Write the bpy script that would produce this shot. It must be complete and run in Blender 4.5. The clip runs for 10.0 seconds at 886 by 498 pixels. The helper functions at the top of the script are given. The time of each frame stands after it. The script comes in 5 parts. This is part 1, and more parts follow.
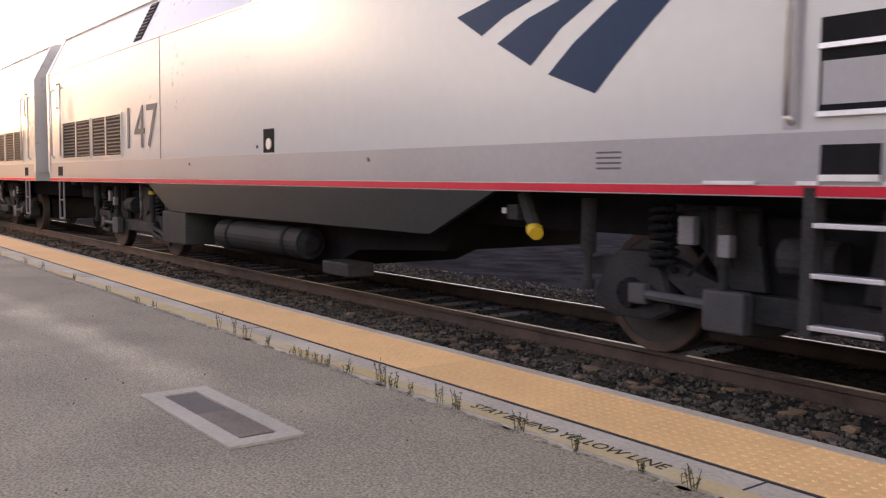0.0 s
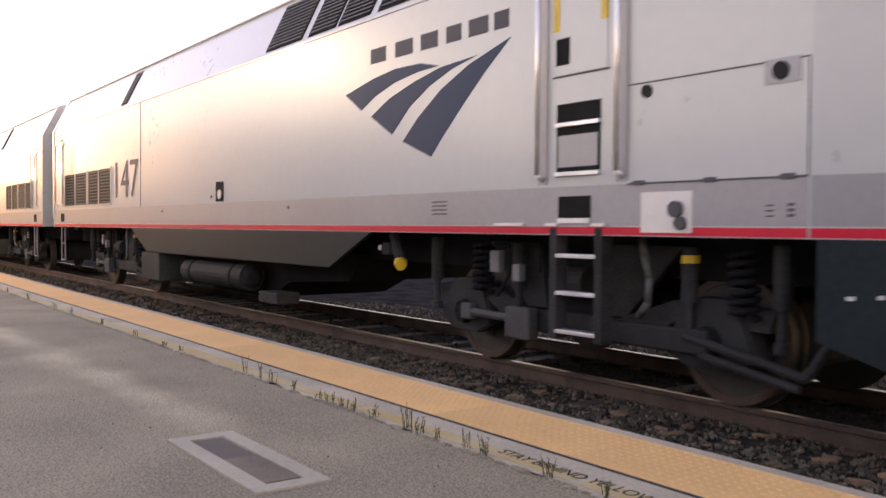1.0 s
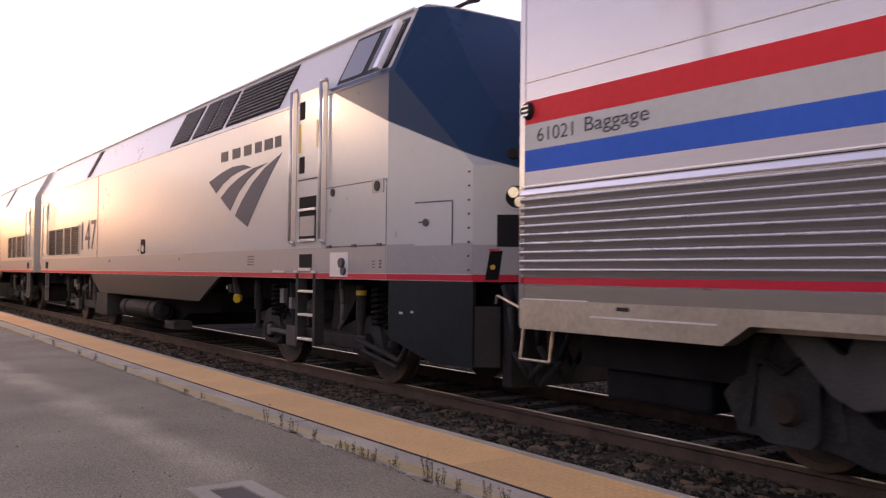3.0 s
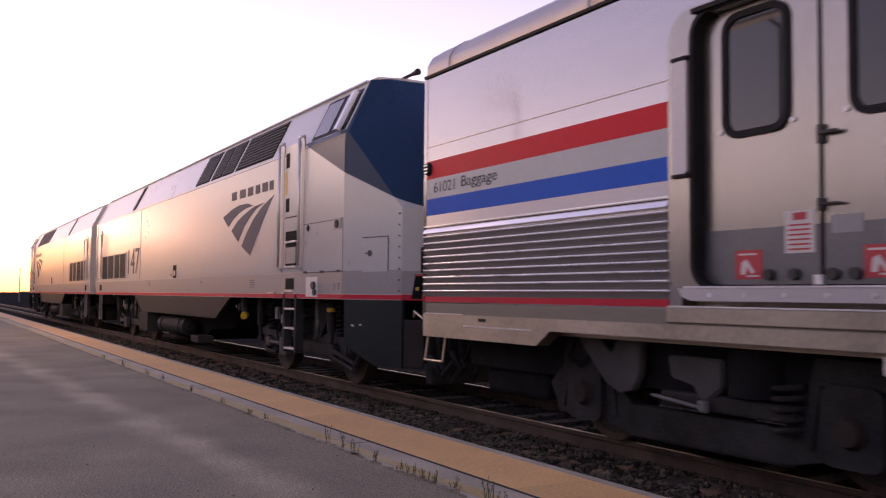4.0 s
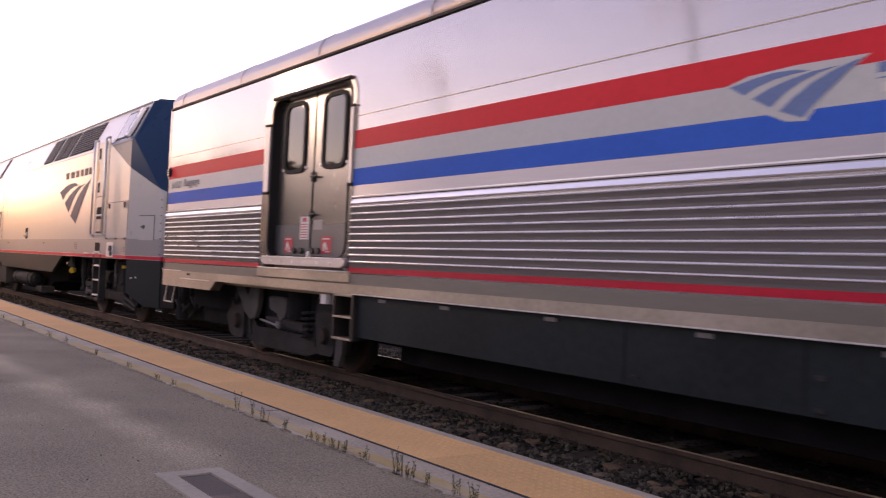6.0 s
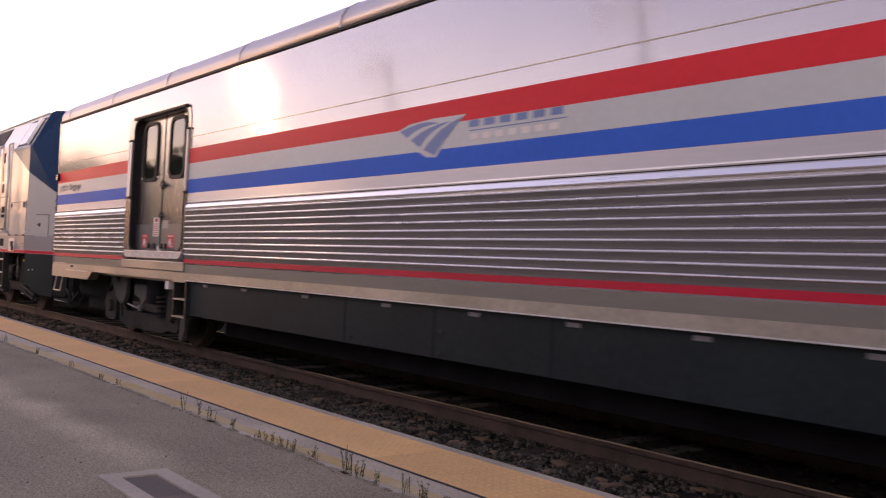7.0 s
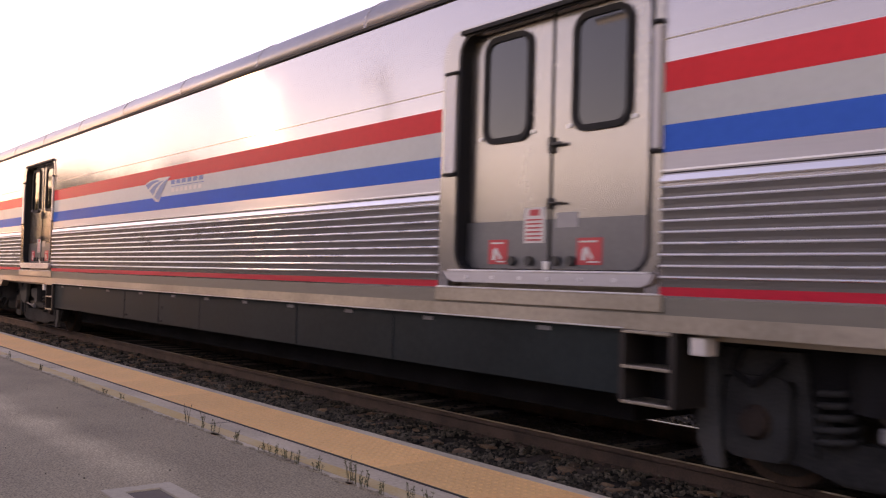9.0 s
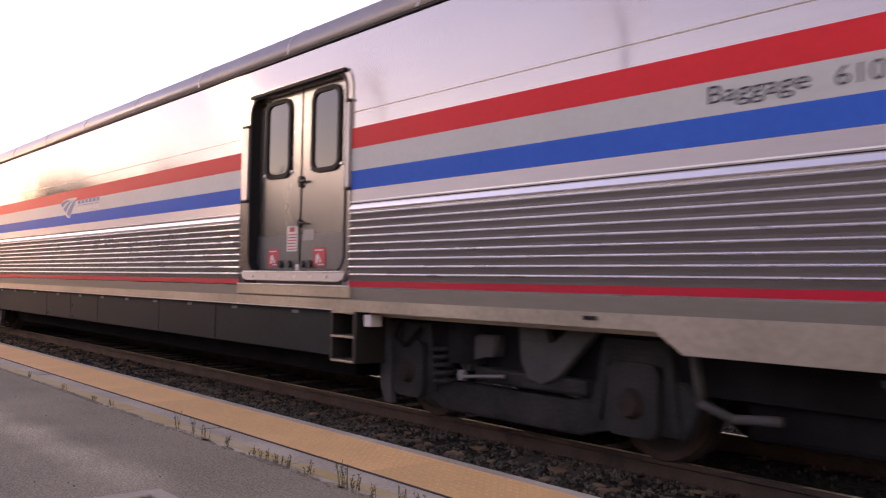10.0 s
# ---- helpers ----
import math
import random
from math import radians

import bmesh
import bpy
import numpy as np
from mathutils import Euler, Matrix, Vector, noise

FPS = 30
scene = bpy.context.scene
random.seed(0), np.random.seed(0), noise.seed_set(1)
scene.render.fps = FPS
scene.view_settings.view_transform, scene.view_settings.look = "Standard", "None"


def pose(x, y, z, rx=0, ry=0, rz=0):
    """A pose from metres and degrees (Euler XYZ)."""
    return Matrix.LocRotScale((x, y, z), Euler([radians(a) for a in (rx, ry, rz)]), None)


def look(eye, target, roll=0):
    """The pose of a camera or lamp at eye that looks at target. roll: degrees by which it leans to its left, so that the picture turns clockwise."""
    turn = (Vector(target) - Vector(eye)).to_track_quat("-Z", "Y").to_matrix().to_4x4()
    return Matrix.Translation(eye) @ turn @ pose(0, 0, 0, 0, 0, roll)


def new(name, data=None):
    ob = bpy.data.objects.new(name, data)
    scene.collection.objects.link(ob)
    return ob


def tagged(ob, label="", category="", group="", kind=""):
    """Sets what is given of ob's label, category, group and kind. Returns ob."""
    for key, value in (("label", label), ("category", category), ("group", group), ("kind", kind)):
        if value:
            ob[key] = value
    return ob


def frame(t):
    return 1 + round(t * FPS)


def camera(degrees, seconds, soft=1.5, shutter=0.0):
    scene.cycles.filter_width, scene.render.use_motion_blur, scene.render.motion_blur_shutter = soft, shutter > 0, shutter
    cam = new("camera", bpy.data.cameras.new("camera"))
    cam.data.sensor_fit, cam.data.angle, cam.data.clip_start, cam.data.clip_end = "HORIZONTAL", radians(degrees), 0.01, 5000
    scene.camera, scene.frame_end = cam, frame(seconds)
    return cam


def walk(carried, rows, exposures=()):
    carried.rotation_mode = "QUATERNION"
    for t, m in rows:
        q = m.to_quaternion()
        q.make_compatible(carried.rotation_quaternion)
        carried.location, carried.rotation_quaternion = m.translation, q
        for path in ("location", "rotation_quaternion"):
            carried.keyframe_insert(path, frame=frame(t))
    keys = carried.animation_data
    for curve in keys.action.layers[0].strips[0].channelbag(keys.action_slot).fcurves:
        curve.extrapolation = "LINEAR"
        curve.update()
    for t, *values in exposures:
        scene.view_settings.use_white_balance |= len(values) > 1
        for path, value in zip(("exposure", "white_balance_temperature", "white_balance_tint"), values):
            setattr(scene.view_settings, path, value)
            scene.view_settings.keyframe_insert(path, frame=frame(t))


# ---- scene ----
cam = camera(53.0, 10.0, soft=1.2, shutter=0.45)
PATH = [
    (0.0, pose(-0.001, 0.005, 1.198, 85.680, -0.591, 52.782)),
    (0.5, pose(-0.009, -0.006, 1.190, 85.384, -0.661, 53.581)),
    (1.0, pose(-0.008, -0.009, 1.196, 88.513, -0.324, 54.291)),
    (1.5, pose(0.001, 0.004, 1.195, 89.916, -0.696, 54.026)),
    (2.0, pose(-0.001, 0.005, 1.193, 90.060, -1.266, 53.800)),
    (2.5, pose(-0.003, -0.001, 1.198, 90.617, -1.059, 54.005)),
    (4.0, pose(-0.005, 0.003, 1.198, 92.969, -0.495, 59.697)),
    (4.5, pose(-0.008, 0.010, 1.189, 92.545, -1.388, 59.060)),
    (5.0, pose(0.018, -0.014, 1.202, 92.314, -1.839, 57.328)),
    (5.5, pose(0.011, -0.015, 1.198, 91.857, -2.338, 55.852)),
    (6.0, pose(-0.000, -0.010, 1.189, 91.412, -2.715, 54.268)),
    (7.5, pose(-0.003, -0.007, 1.199, 91.524, -2.476, 50.146)),
    (8.0, pose(0.006, -0.002, 1.202, 91.596, -1.968, 50.120)),
    (8.5, pose(-0.014, 0.005, 1.197, 91.699, -1.678, 50.875)),
    (9.0, pose(0.000, 0.011, 1.190, 91.937, -1.668, 51.286)),
    (9.5, pose(0.016, 0.001, 1.189, 91.770, -1.087, 50.799)),
    (10.0, pose(-0.001, 0.019, 1.191, 92.089, -0.997, 50.671)),
]
EXPOSURES = [(0.0, 3.08, 9700, 58), (1.0, 3.0, 9700, 58), (2.0, 2.68, 9800, 61), (2.5, 2.62, 9900, 63), (4.0, 1.9, 8900, 79), (5.2, 2.05, 8900, 78), (6.0, 2.33, 9100, 72), (7.5, 2.32, 9600, 70), (8.6, 2.46, 9700, 68), (10.0, 2.44, 9400, 71)]
walk(cam, PATH, EXPOSURES)

# metres that the train has rolled, towards -x, at each second
TRAVEL = [(0.0, 0.000), (0.5, 1.243), (1.0, 2.532), (1.5, 3.801), (2.0, 5.143), (2.5, 6.563), (4.0, 10.863), (4.5, 12.376), (5.0, 13.986), (5.5, 15.545), (6.0, 17.078), (7.5, 21.964), (8.0, 23.616), (8.5, 25.289), (9.0, 27.090), (9.5, 28.998), (10.0, 30.861)]

# ---- light ----
SUN_AZ, SUN_EL = 265.0, 4.0
world = bpy.data.worlds.new("dusk_sky")
scene.world = world
world.use_nodes = True
wn = world.node_tree.nodes
sky = wn.new("ShaderNodeTexSky")
sky.sky_type, sky.sun_disc = "NISHITA", False
sky.sun_elevation, sky.sun_rotation = radians(SUN_EL), radians(SUN_AZ)
sky.altitude, sky.air_density, sky.dust_density, sky.ozone_density = 50, 1.0, 0.05, 2.0
wn["Background"].inputs["Strength"].default_value = 0.15
world.node_tree.links.new(sky.outputs[0], wn["Background"].inputs["Color"])
sun = new("sun", bpy.data.lights.new("sun", "SUN"))
sun.data.energy, sun.data.angle, sun.data.color = 0.015, radians(1.0), (1.0, 0.82, 0.6)
az, el = radians(SUN_AZ), radians(SUN_EL)
SUN_DIR = Vector((math.sin(az) * math.cos(el), math.cos(az) * math.cos(el), math.sin(el)))
sun.matrix_world = look(SUN_DIR * 50, (0, 0, 0))

# ---- plan ----
RAIL_Z = -0.175            # rail head below the platform
TRACK_Y = 6.606            # track's centre line
KERB_IN, JOINT, TACTILE_OUT, EDGE = 2.831, 3.192, 3.793, 3.897


# ---- materials ----
def material(name, base, rough=0.6, metal=0.0, vary=0.15, scale=8.0, bump=0.0, bump_scale=60.0, base2=None,
             per_object=0.0, per_island=0.0, stretch=(1, 1, 1), gloss_vary=0.1, coat=0.0, wave=0.0, spec=0.5, brushed=0.0, coat_rough=0.15):
    """Principled surface with colour and gloss that vary at two scales, and fine relief."""
    m = bpy.data.materials.new(name)
    m.use_nodes = True
    n, l = m.node_tree.nodes, m.node_tree.links
    b = n["Principled BSDF"]
    co = n.new("ShaderNodeTexCoord")
    mp = n.new("ShaderNodeMapping")
    mp.inputs["Scale"].default_value = stretch
    l.new(co.outputs["Object"], mp.inputs["Vector"])
    big, fine = n.new("ShaderNodeTexNoise"), n.new("ShaderNodeTexNoise")
    big.inputs["Scale"].default_value, fine.inputs["Scale"].default_value = scale * 0.25, scale * 6
    big.inputs["Detail"].default_value, fine.inputs["Detail"].default_value = 6, 3
    for t in (big, fine):
        l.new(mp.outputs[0], t.inputs["Vector"])
    add = n.new("ShaderNodeMath")
    add.operation = "MULTIPLY_ADD"
    add.inputs[1].default_value = 0.4
    l.new(fine.outputs[0], add.inputs[0])
    sc = n.new("ShaderNodeMath")
    sc.operation = "MULTIPLY"
    sc.inputs[1].default_value = 0.6
    l.new(big.outputs[0], sc.inputs[0])
    l.new(sc.outputs[0], add.inputs[2])
    ramp = n.new("ShaderNodeValToRGB")
    c1 = base
    c2 = base2 or tuple(min(1, c * (1 + vary)) for c in base)
    c0 = tuple(c * (1 - vary) for c in c1)
    ramp.color_ramp.elements[0].position, ramp.color_ramp.elements[1].position = 0.36, 0.64
    ramp.color_ramp.elements[0].color = (*c0, 1)
    ramp.color_ramp.elements[1].color = (*c2, 1)
    l.new(add.outputs[0], ramp.inputs[0])
    col = ramp.outputs[0]
    if per_object or per_island:
        src = n.new("ShaderNodeObjectInfo") if per_object else n.new("ShaderNodeNewGeometry")
        rnd = src.outputs["Random"] if per_object else src.outputs["Random Per Island"]
        mr = n.new("ShaderNodeMapRange")
        k = per_object or per_island
        mr.inputs["To Min"].default_value, mr.inputs["To Max"].default_value = 1 - k, 1 + k
        l.new(rnd, mr.inputs["Value"])
        mul = n.new("ShaderNodeVectorMath")
        mul.operation = "SCALE"
        l.new(col, mul.inputs[0])
        l.new(mr.outputs[0], mul.inputs["Scale"])
        col = mul.outputs[0]
    l.new(col, b.inputs["Base Color"])
    rr = n.new("ShaderNodeMapRange")
    rr.inputs["To Min"].default_value, rr.inputs["To Max"].default_value = max(0.02, rough - gloss_vary), min(1, rough + gloss_vary)
    l.new(add.outputs[0], rr.inputs["Value"])
    l.new(rr.outputs[0], b.inputs["Roughness"])
    b.inputs["Metallic"].default_value = metal
    b.inputs["Specular IOR Level"].default_value = spec
    b.inputs["Coat Weight"].default_value = coat
    b.inputs["Coat Roughness"].default_value = coat_rough
    if brushed:                              # grain along x, so that highlights spread up and down
        tg = n.new("ShaderNodeTangent")
        tg.direction_type, tg.axis = "RADIAL", "Z"
        l.new(tg.outputs[0], b.inputs["Tangent"])
        b.inputs["Anisotropic"].default_value, b.inputs["Anisotropic Rotation"].default_value = brushed, 0.25
    normal = None
    if wave:
        wn_ = n.new("ShaderNodeTexNoise")
        wn_.inputs["Scale"].default_value, wn_.inputs["Detail"].default_value = 1.3, 1
        l.new(co.outputs["Object"], wn_.inputs["Vector"])
        wb = n.new("ShaderNodeBump")
        wb.inputs["Strength"].default_value, wb.inputs["Distance"].default_value = 1.0, wave
        l.new(wn_.outputs[0], wb.inputs["Height"])
        normal = wb
    if bump:
        bt = n.new("ShaderNodeTexNoise")
        bt.inputs["Scale"].default_value, bt.inputs["Detail"].default_value = bump_scale, 4
        l.new(mp.outputs[0], bt.inputs["Vector"])
        bp = n.new("ShaderNodeBump")
        bp.inputs["Strength"].default_value, bp.inputs["Distance"].default_value = 1.0, bump
        l.new(bt.outputs[0], bp.inputs["Height"])
        if normal:
            l.new(normal.outputs[0], bp.inputs["Normal"])
        normal = bp
    if normal:
        l.new(normal.outputs[0], b.inputs["Normal"])
    return m


def glowing(name, color, strength):
    m = bpy.data.materials.new(name)
    m.use_nodes = True
    b = m.node_tree.nodes["Principled BSDF"]
    b.inputs["Base Color"].default_value = (*color, 1)
    b.inputs["Emission Color"].default_value = (*color, 1)
    b.inputs["Emission Strength"].default_value = strength
    return m


ASPHALT = material("asphalt", (0.268, 0.212, 0.137), 0.9, vary=0.2, scale=4, bump=0.003, bump_scale=90, base2=(0.36, 0.288, 0.188))


def dusty_streak(m):
    """A pale dusty streak worn along the platform, and coarse aggregate."""
    n, l = m.node_tree.nodes, m.node_tree.links
    co, sep = n.new("ShaderNodeTexCoord"), n.new("ShaderNodeSeparateXYZ")
    l.new(co.outputs["Object"], sep.inputs[0])
    noise_ = n.new("ShaderNodeTexNoise")
    noise_.inputs["Scale"].default_value, noise_.inputs["Detail"].default_value = 1.6, 5
    l.new(co.outputs["Object"], noise_.inputs["Vector"])
    agg = n.new("ShaderNodeTexNoise")
    agg.inputs["Scale"].default_value, agg.inputs["Detail"].default_value = 75, 3
    l.new(co.outputs["Object"], agg.inputs["Vector"])

    def calc(op, a, b, c=None):
        k = n.new("ShaderNodeMath")
        k.operation = op
        for i, v in enumerate((a, b, c)):
            if v is None:
                continue
            if isinstance(v, float):
                k.inputs[i].default_value = v
            else:
                l.new(v, k.inputs[i])
        return k.outputs[0]

    off = calc("SUBTRACT", sep.outputs["Y"], calc("MULTIPLY_ADD", sep.outputs["X"], 0.05, 2.24))
    off = calc("ADD", off, calc("MULTIPLY", calc("SUBTRACT", noise_.outputs[0], 0.5), 0.5))
    near = n.new("ShaderNodeMapRange")
    near.interpolation_type = "SMOOTHSTEP"
    near.inputs["From Min"].default_value, near.inputs["From Max"].default_value = 0.30, 0.02
    l.new(calc("ABSOLUTE", off, 0.0), near.inputs["Value"])
    far = n.new("ShaderNodeMapRange")
    far.interpolation_type = "SMOOTHSTEP"
    far.inputs["From Min"].default_value, far.inputs["From Max"].default_value = -4.3, -5.6
    l.new(sep.outputs["X"], far.inputs["Value"])
    k = calc("MULTIPLY", calc("MULTIPLY", near.outputs[0], far.outputs[0]), 0.45)
    k = calc("ADD", 1.0, k)
    grain = n.new("ShaderNodeMapRange")
    grain.inputs["From Min"].default_value, grain.inputs["From Max"].default_value = 0.35, 0.65
    grain.inputs["To Min"].default_value, grain.inputs["To Max"].default_value = 0.60, 1.38
    l.new(agg.outputs[0], grain.inputs["Value"])
    k = calc("MULTIPLY", k, grain.outputs[0])
    b = n["Principled BSDF"]
    old = b.inputs["Base Color"].links[0].from_socket
    mul = n.new("ShaderNodeVectorMath")
    mul.operation = "SCALE"
    l.new(old, mul.inputs[0])
    l.new(k, mul.inputs["Scale"])
    l.new(mul.outputs[0], b.inputs["Base Color"])


dusty_streak(ASPHALT)
CONCRETE = material("concrete", (0.455, 0.378, 0.275), 0.8, vary=0.25, scale=6, bump=0.003, bump_scale=70)
PALE_CONCRETE = material("pale_concrete", (0.43, 0.365, 0.27), 0.8, vary=0.15, scale=6, bump=0.002, bump_scale=70)
WORN_YELLOW = material("worn_yellow_paint", (0.64, 0.40, 0.13), 0.75, vary=0.2, scale=9, bump=0.002, base2=(0.55, 0.42, 0.24))
TACTILE = material("yellow_tactile", (0.91, 0.475, 0.185), 0.65, vary=0.12, scale=5, bump=0.001, per_object=0.05)
DARK_JOINT = material("dark_joint", (0.03, 0.028, 0.026), 0.9)
BLACK_PAINT = material("black_paint", (0.05, 0.042, 0.03), 0.85, vary=0.5, scale=30, spec=0.2)
BALLAST = material("ballast", (0.080, 0.066, 0.048), 0.85, vary=0.5, scale=20, per_island=0.75, bump=0.002, spec=0.15)
# Stone between the rails: the train's shadow is put into this darker colour.
BALLAST_SHADE = material("shaded_ballast", (0.026, 0.024, 0.024), 0.85, vary=0.4, scale=20, per_island=0.6, spec=0.1)
BALLAST_BED = material("ballast_bed", (0.042, 0.036, 0.030), 0.95, vary=0.5, scale=40, bump=0.02, bump_scale=30, spec=0.0)
RUST = material("rusty_steel", (0.095, 0.058, 0.042), 0.8, metal=0.2, vary=0.4, scale=14, bump=0.001)
CLOD = material("rusty_dirt", (0.15, 0.085, 0.045), 0.95, vary=0.4, scale=12, per_island=0.4, bump=0.004)
RUST_DARK = material("dark_rust", (0.045, 0.03, 0.024), 0.8, vary=0.4, scale=12, spec=0.2)
RAIL_TOP = material("polished_rail", (0.30, 0.27, 0.25), 0.42, metal=0.9, vary=0.2, scale=10, stretch=(0.1, 1, 1))
TIE = material("weathered_tie", (0.055, 0.036, 0.024), 0.9, vary=0.4, scale=12, bump=0.004, stretch=(4, 1, 1), per_object=0.25)
SILVER = material("silver_paint", (0.49, 0.495, 0.475), 0.28, metal=0.1, vary=0.035, scale=1.2, wave=0.003, gloss_vary=0.02, spec=0.3, coat=0.12, coat_rough=0.08)
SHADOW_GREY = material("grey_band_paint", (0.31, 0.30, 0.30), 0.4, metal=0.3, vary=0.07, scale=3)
RED_LINE = material("red_stripe", (0.74, 0.02, 0.04), 0.45, vary=0.08, scale=4, spec=0.25)
SILL_GREY = material("warm_grey_sill", (0.205, 0.185, 0.15), 0.5, metal=0.3, vary=0.1, scale=3, stretch=(0.2, 1, 1))
SKIRT = material("dark_skirt_paint", (0.016, 0.025, 0.026), 0.5, vary=0.25, scale=3, gloss_vary=0.1, spec=0.1)
UNDER = material("grimy_underframe", (0.015, 0.015, 0.016), 0.85, vary=0.4, scale=10, bump=0.002, spec=0.08)
TRUCK = material("dusty_truck_steel", (0.033, 0.033, 0.032), 0.75, vary=0.5, scale=9, bump=0.002, spec=0.15)
WHEEL = material("wheel_steel", (0.06, 0.052, 0.048), 0.55, metal=0.5, vary=0.3, scale=10)
BRIGHT = material("bright_steel", (0.72, 0.71, 0.70), 0.35, metal=0.7, vary=0.15, scale=20)
NAVY = material("navy_paint", (0.005, 0.036, 0.08), 0.5, vary=0.08, scale=3, spec=0.15)
# Flat dark fill: shade inside vents, holes and recesses put into the colour.
OPENING_SHADE = material("opening_shade_dark", (0.012, 0.012, 0.012), 0.75, vary=0.3, scale=20, spec=0.1)
SLAT = material("vent_slat", (0.05, 0.048, 0.045), 0.5, metal=0.4, vary=0.2, scale=20)
STAINLESS = material("brushed_stainless", (0.39, 0.36, 0.36), 0.105, metal=0.95, vary=0.05, scale=3, wave=0.0035, stretch=(0.15, 1, 2), gloss_vary=0.02, brushed=0.9)
# Darker flutes, brighter ribs and trim: ground and sky reflections put into the colour.
SHADED_FLUTE = material("shaded_flute_stainless", (0.23, 0.214, 0.207), 0.24, brushed=0.6, metal=0.65, vary=0.1, scale=3, stretch=(0.1, 1, 2), gloss_vary=0.04)
SKYLIT_STEEL = material("skylit_trim_stainless", (0.82, 0.79, 0.78), 0.28, brushed=0.85, metal=0.9, vary=0.06, scale=3, stretch=(0.1, 1, 2), gloss_vary=0.04)
SATIN = material("satin_stainless", (0.50, 0.465, 0.46), 0.36, brushed=0.85, metal=0.7, vary=0.05, scale=3, stretch=(0.15, 1, 2), gloss_vary=0.04)
PLATE_BROWN = material("brown_plate", (0.17, 0.118, 0.08), 0.75, vary=0.35, scale=12, bump=0.002, bump_scale=120)
WELL = material("brown_step_steel", (0.026, 0.021, 0.018), 0.6, metal=0.3, vary=0.3, scale=8)
STAINLESS_DOOR = material("door_stainless", (0.34, 0.312, 0.288), 0.26, metal=0.95, vary=0.1, scale=5, wave=0.003, stretch=(1, 1, 0.25), gloss_vary=0.05)
DOOR_LOW = material("door_kick_panel", (0.17, 0.17, 0.172), 0.4, metal=0.8, vary=0.12, scale=5)
STAINLESS_DIRTY = material("dirty_stainless", (0.40, 0.335, 0.265), 0.38, brushed=0.7, metal=0.85, vary=0.2, scale=4, gloss_vary=0.08)
RED = material("red_band", (0.95, 0.05, 0.055), 0.4, vary=0.06, scale=3, spec=0.06)
WHITE = material("white_band", (0.53, 0.555, 0.53), 0.4, vary=0.06, scale=3, spec=0.2)
BLUE = material("blue_band", (0.001, 0.14, 0.56), 0.45, vary=0.06, scale=3, spec=0.03)
ROOF = material("roof_metal", (0.42, 0.40, 0.41), 0.45, metal=0.6, vary=0.1, scale=3)
GASKET_AND_RECESS = material("black_rubber_and_recess", (0.013, 0.013, 0.014), 0.6, spec=0.18)
YELLOW = material("yellow_enamel", (0.7, 0.42, 0.03), 0.45, vary=0.15, scale=15)
FORK = material("worn_truck_casting", (0.068, 0.068, 0.066), 0.7, vary=0.35, scale=9, bump=0.002, spec=0.25)
HOSE = material("worn_grey_hose", (0.10, 0.098, 0.094), 0.7, vary=0.3, scale=12)
VALVE = material("pale_valve_casting", (0.17, 0.165, 0.165), 0.6, vary=0.3, scale=12)
GLASS = material("tinted_glass", (0.016, 0.017, 0.015), 0.04, metal=0.0, vary=0.1, scale=2, gloss_vary=0.01, coat=0.0, spec=0.75)
TEXT_GREY = material("grey_lettering", (0.085, 0.085, 0.09), 0.55, spec=0.2)
TEXT_DARK = material("dark_lettering", (0.05, 0.055, 0.07), 0.55, spec=0.2)
LABEL_RED = material("red_label", (0.7, 0.06, 0.06), 0.5)
LABEL_WHITE = material("white_label", (0.72, 0.66, 0.60), 0.5, vary=0.06, scale=2)
LAMP = material("lamp_reflector", (0.55, 0.54, 0.48), 0.12, metal=0.85, vary=0.2, scale=30)
WEED = material("weed_green", (0.07, 0.085, 0.03), 0.8, vary=0.4, scale=30, base2=(0.16, 0.14, 0.06), per_object=0.2)
GRAVEL_FAR = material("far_gravel", (0.034, 0.031, 0.031), 0.95, vary=0.5, scale=6, bump=0.02, bump_scale=25, spec=0.0)
# Pale blue-grey base: the haze over far hedges is put into the colour.
HAZED_DISTANCE = material("hazed_distant_trees", (0.17, 0.175, 0.20), 0.95, vary=0.4, scale=1)
TUBE = glowing("lamp_tube", (0.95, 1.0, 0.8), 0.2)
GLARE_GLOW = glowing("glare_lens", (0.95, 1.0, 0.62), 140.0)
POLE = material("lamp_pole", (0.08, 0.08, 0.08), 0.5, metal=0.3)
UNSEEN_WALL = material("unseen_pale_wall", (0.70, 0.66, 0.62), 0.9, vary=0.15, scale=2, bump=0.003)
ROOF_TILE = material("roof_edge", (0.12, 0.09, 0.08), 0.8, vary=0.3, scale=4)
GRATE_METAL = material("drain_plate", (0.105, 0.078, 0.056), 0.7, metal=0.0, vary=0.3, scale=10)


# ---- mesh helpers ----
def mesh_object(name, bm, mat, smooth=False):
    me = bpy.data.meshes.new(name)
    bmesh.ops.recalc_face_normals(bm, faces=bm.faces)
    bm.to_mesh(me)
    bm.free()
    me.materials.append(mat)
    if smooth:
        me.shade_smooth()
    return new(name, me)


def part(name, bm, mat, parent, label="", smooth=False):
    ob = mesh_object(name, bm, mat, smooth)
    ob.parent = parent
    if label:
        tagged(ob, label)
    return ob


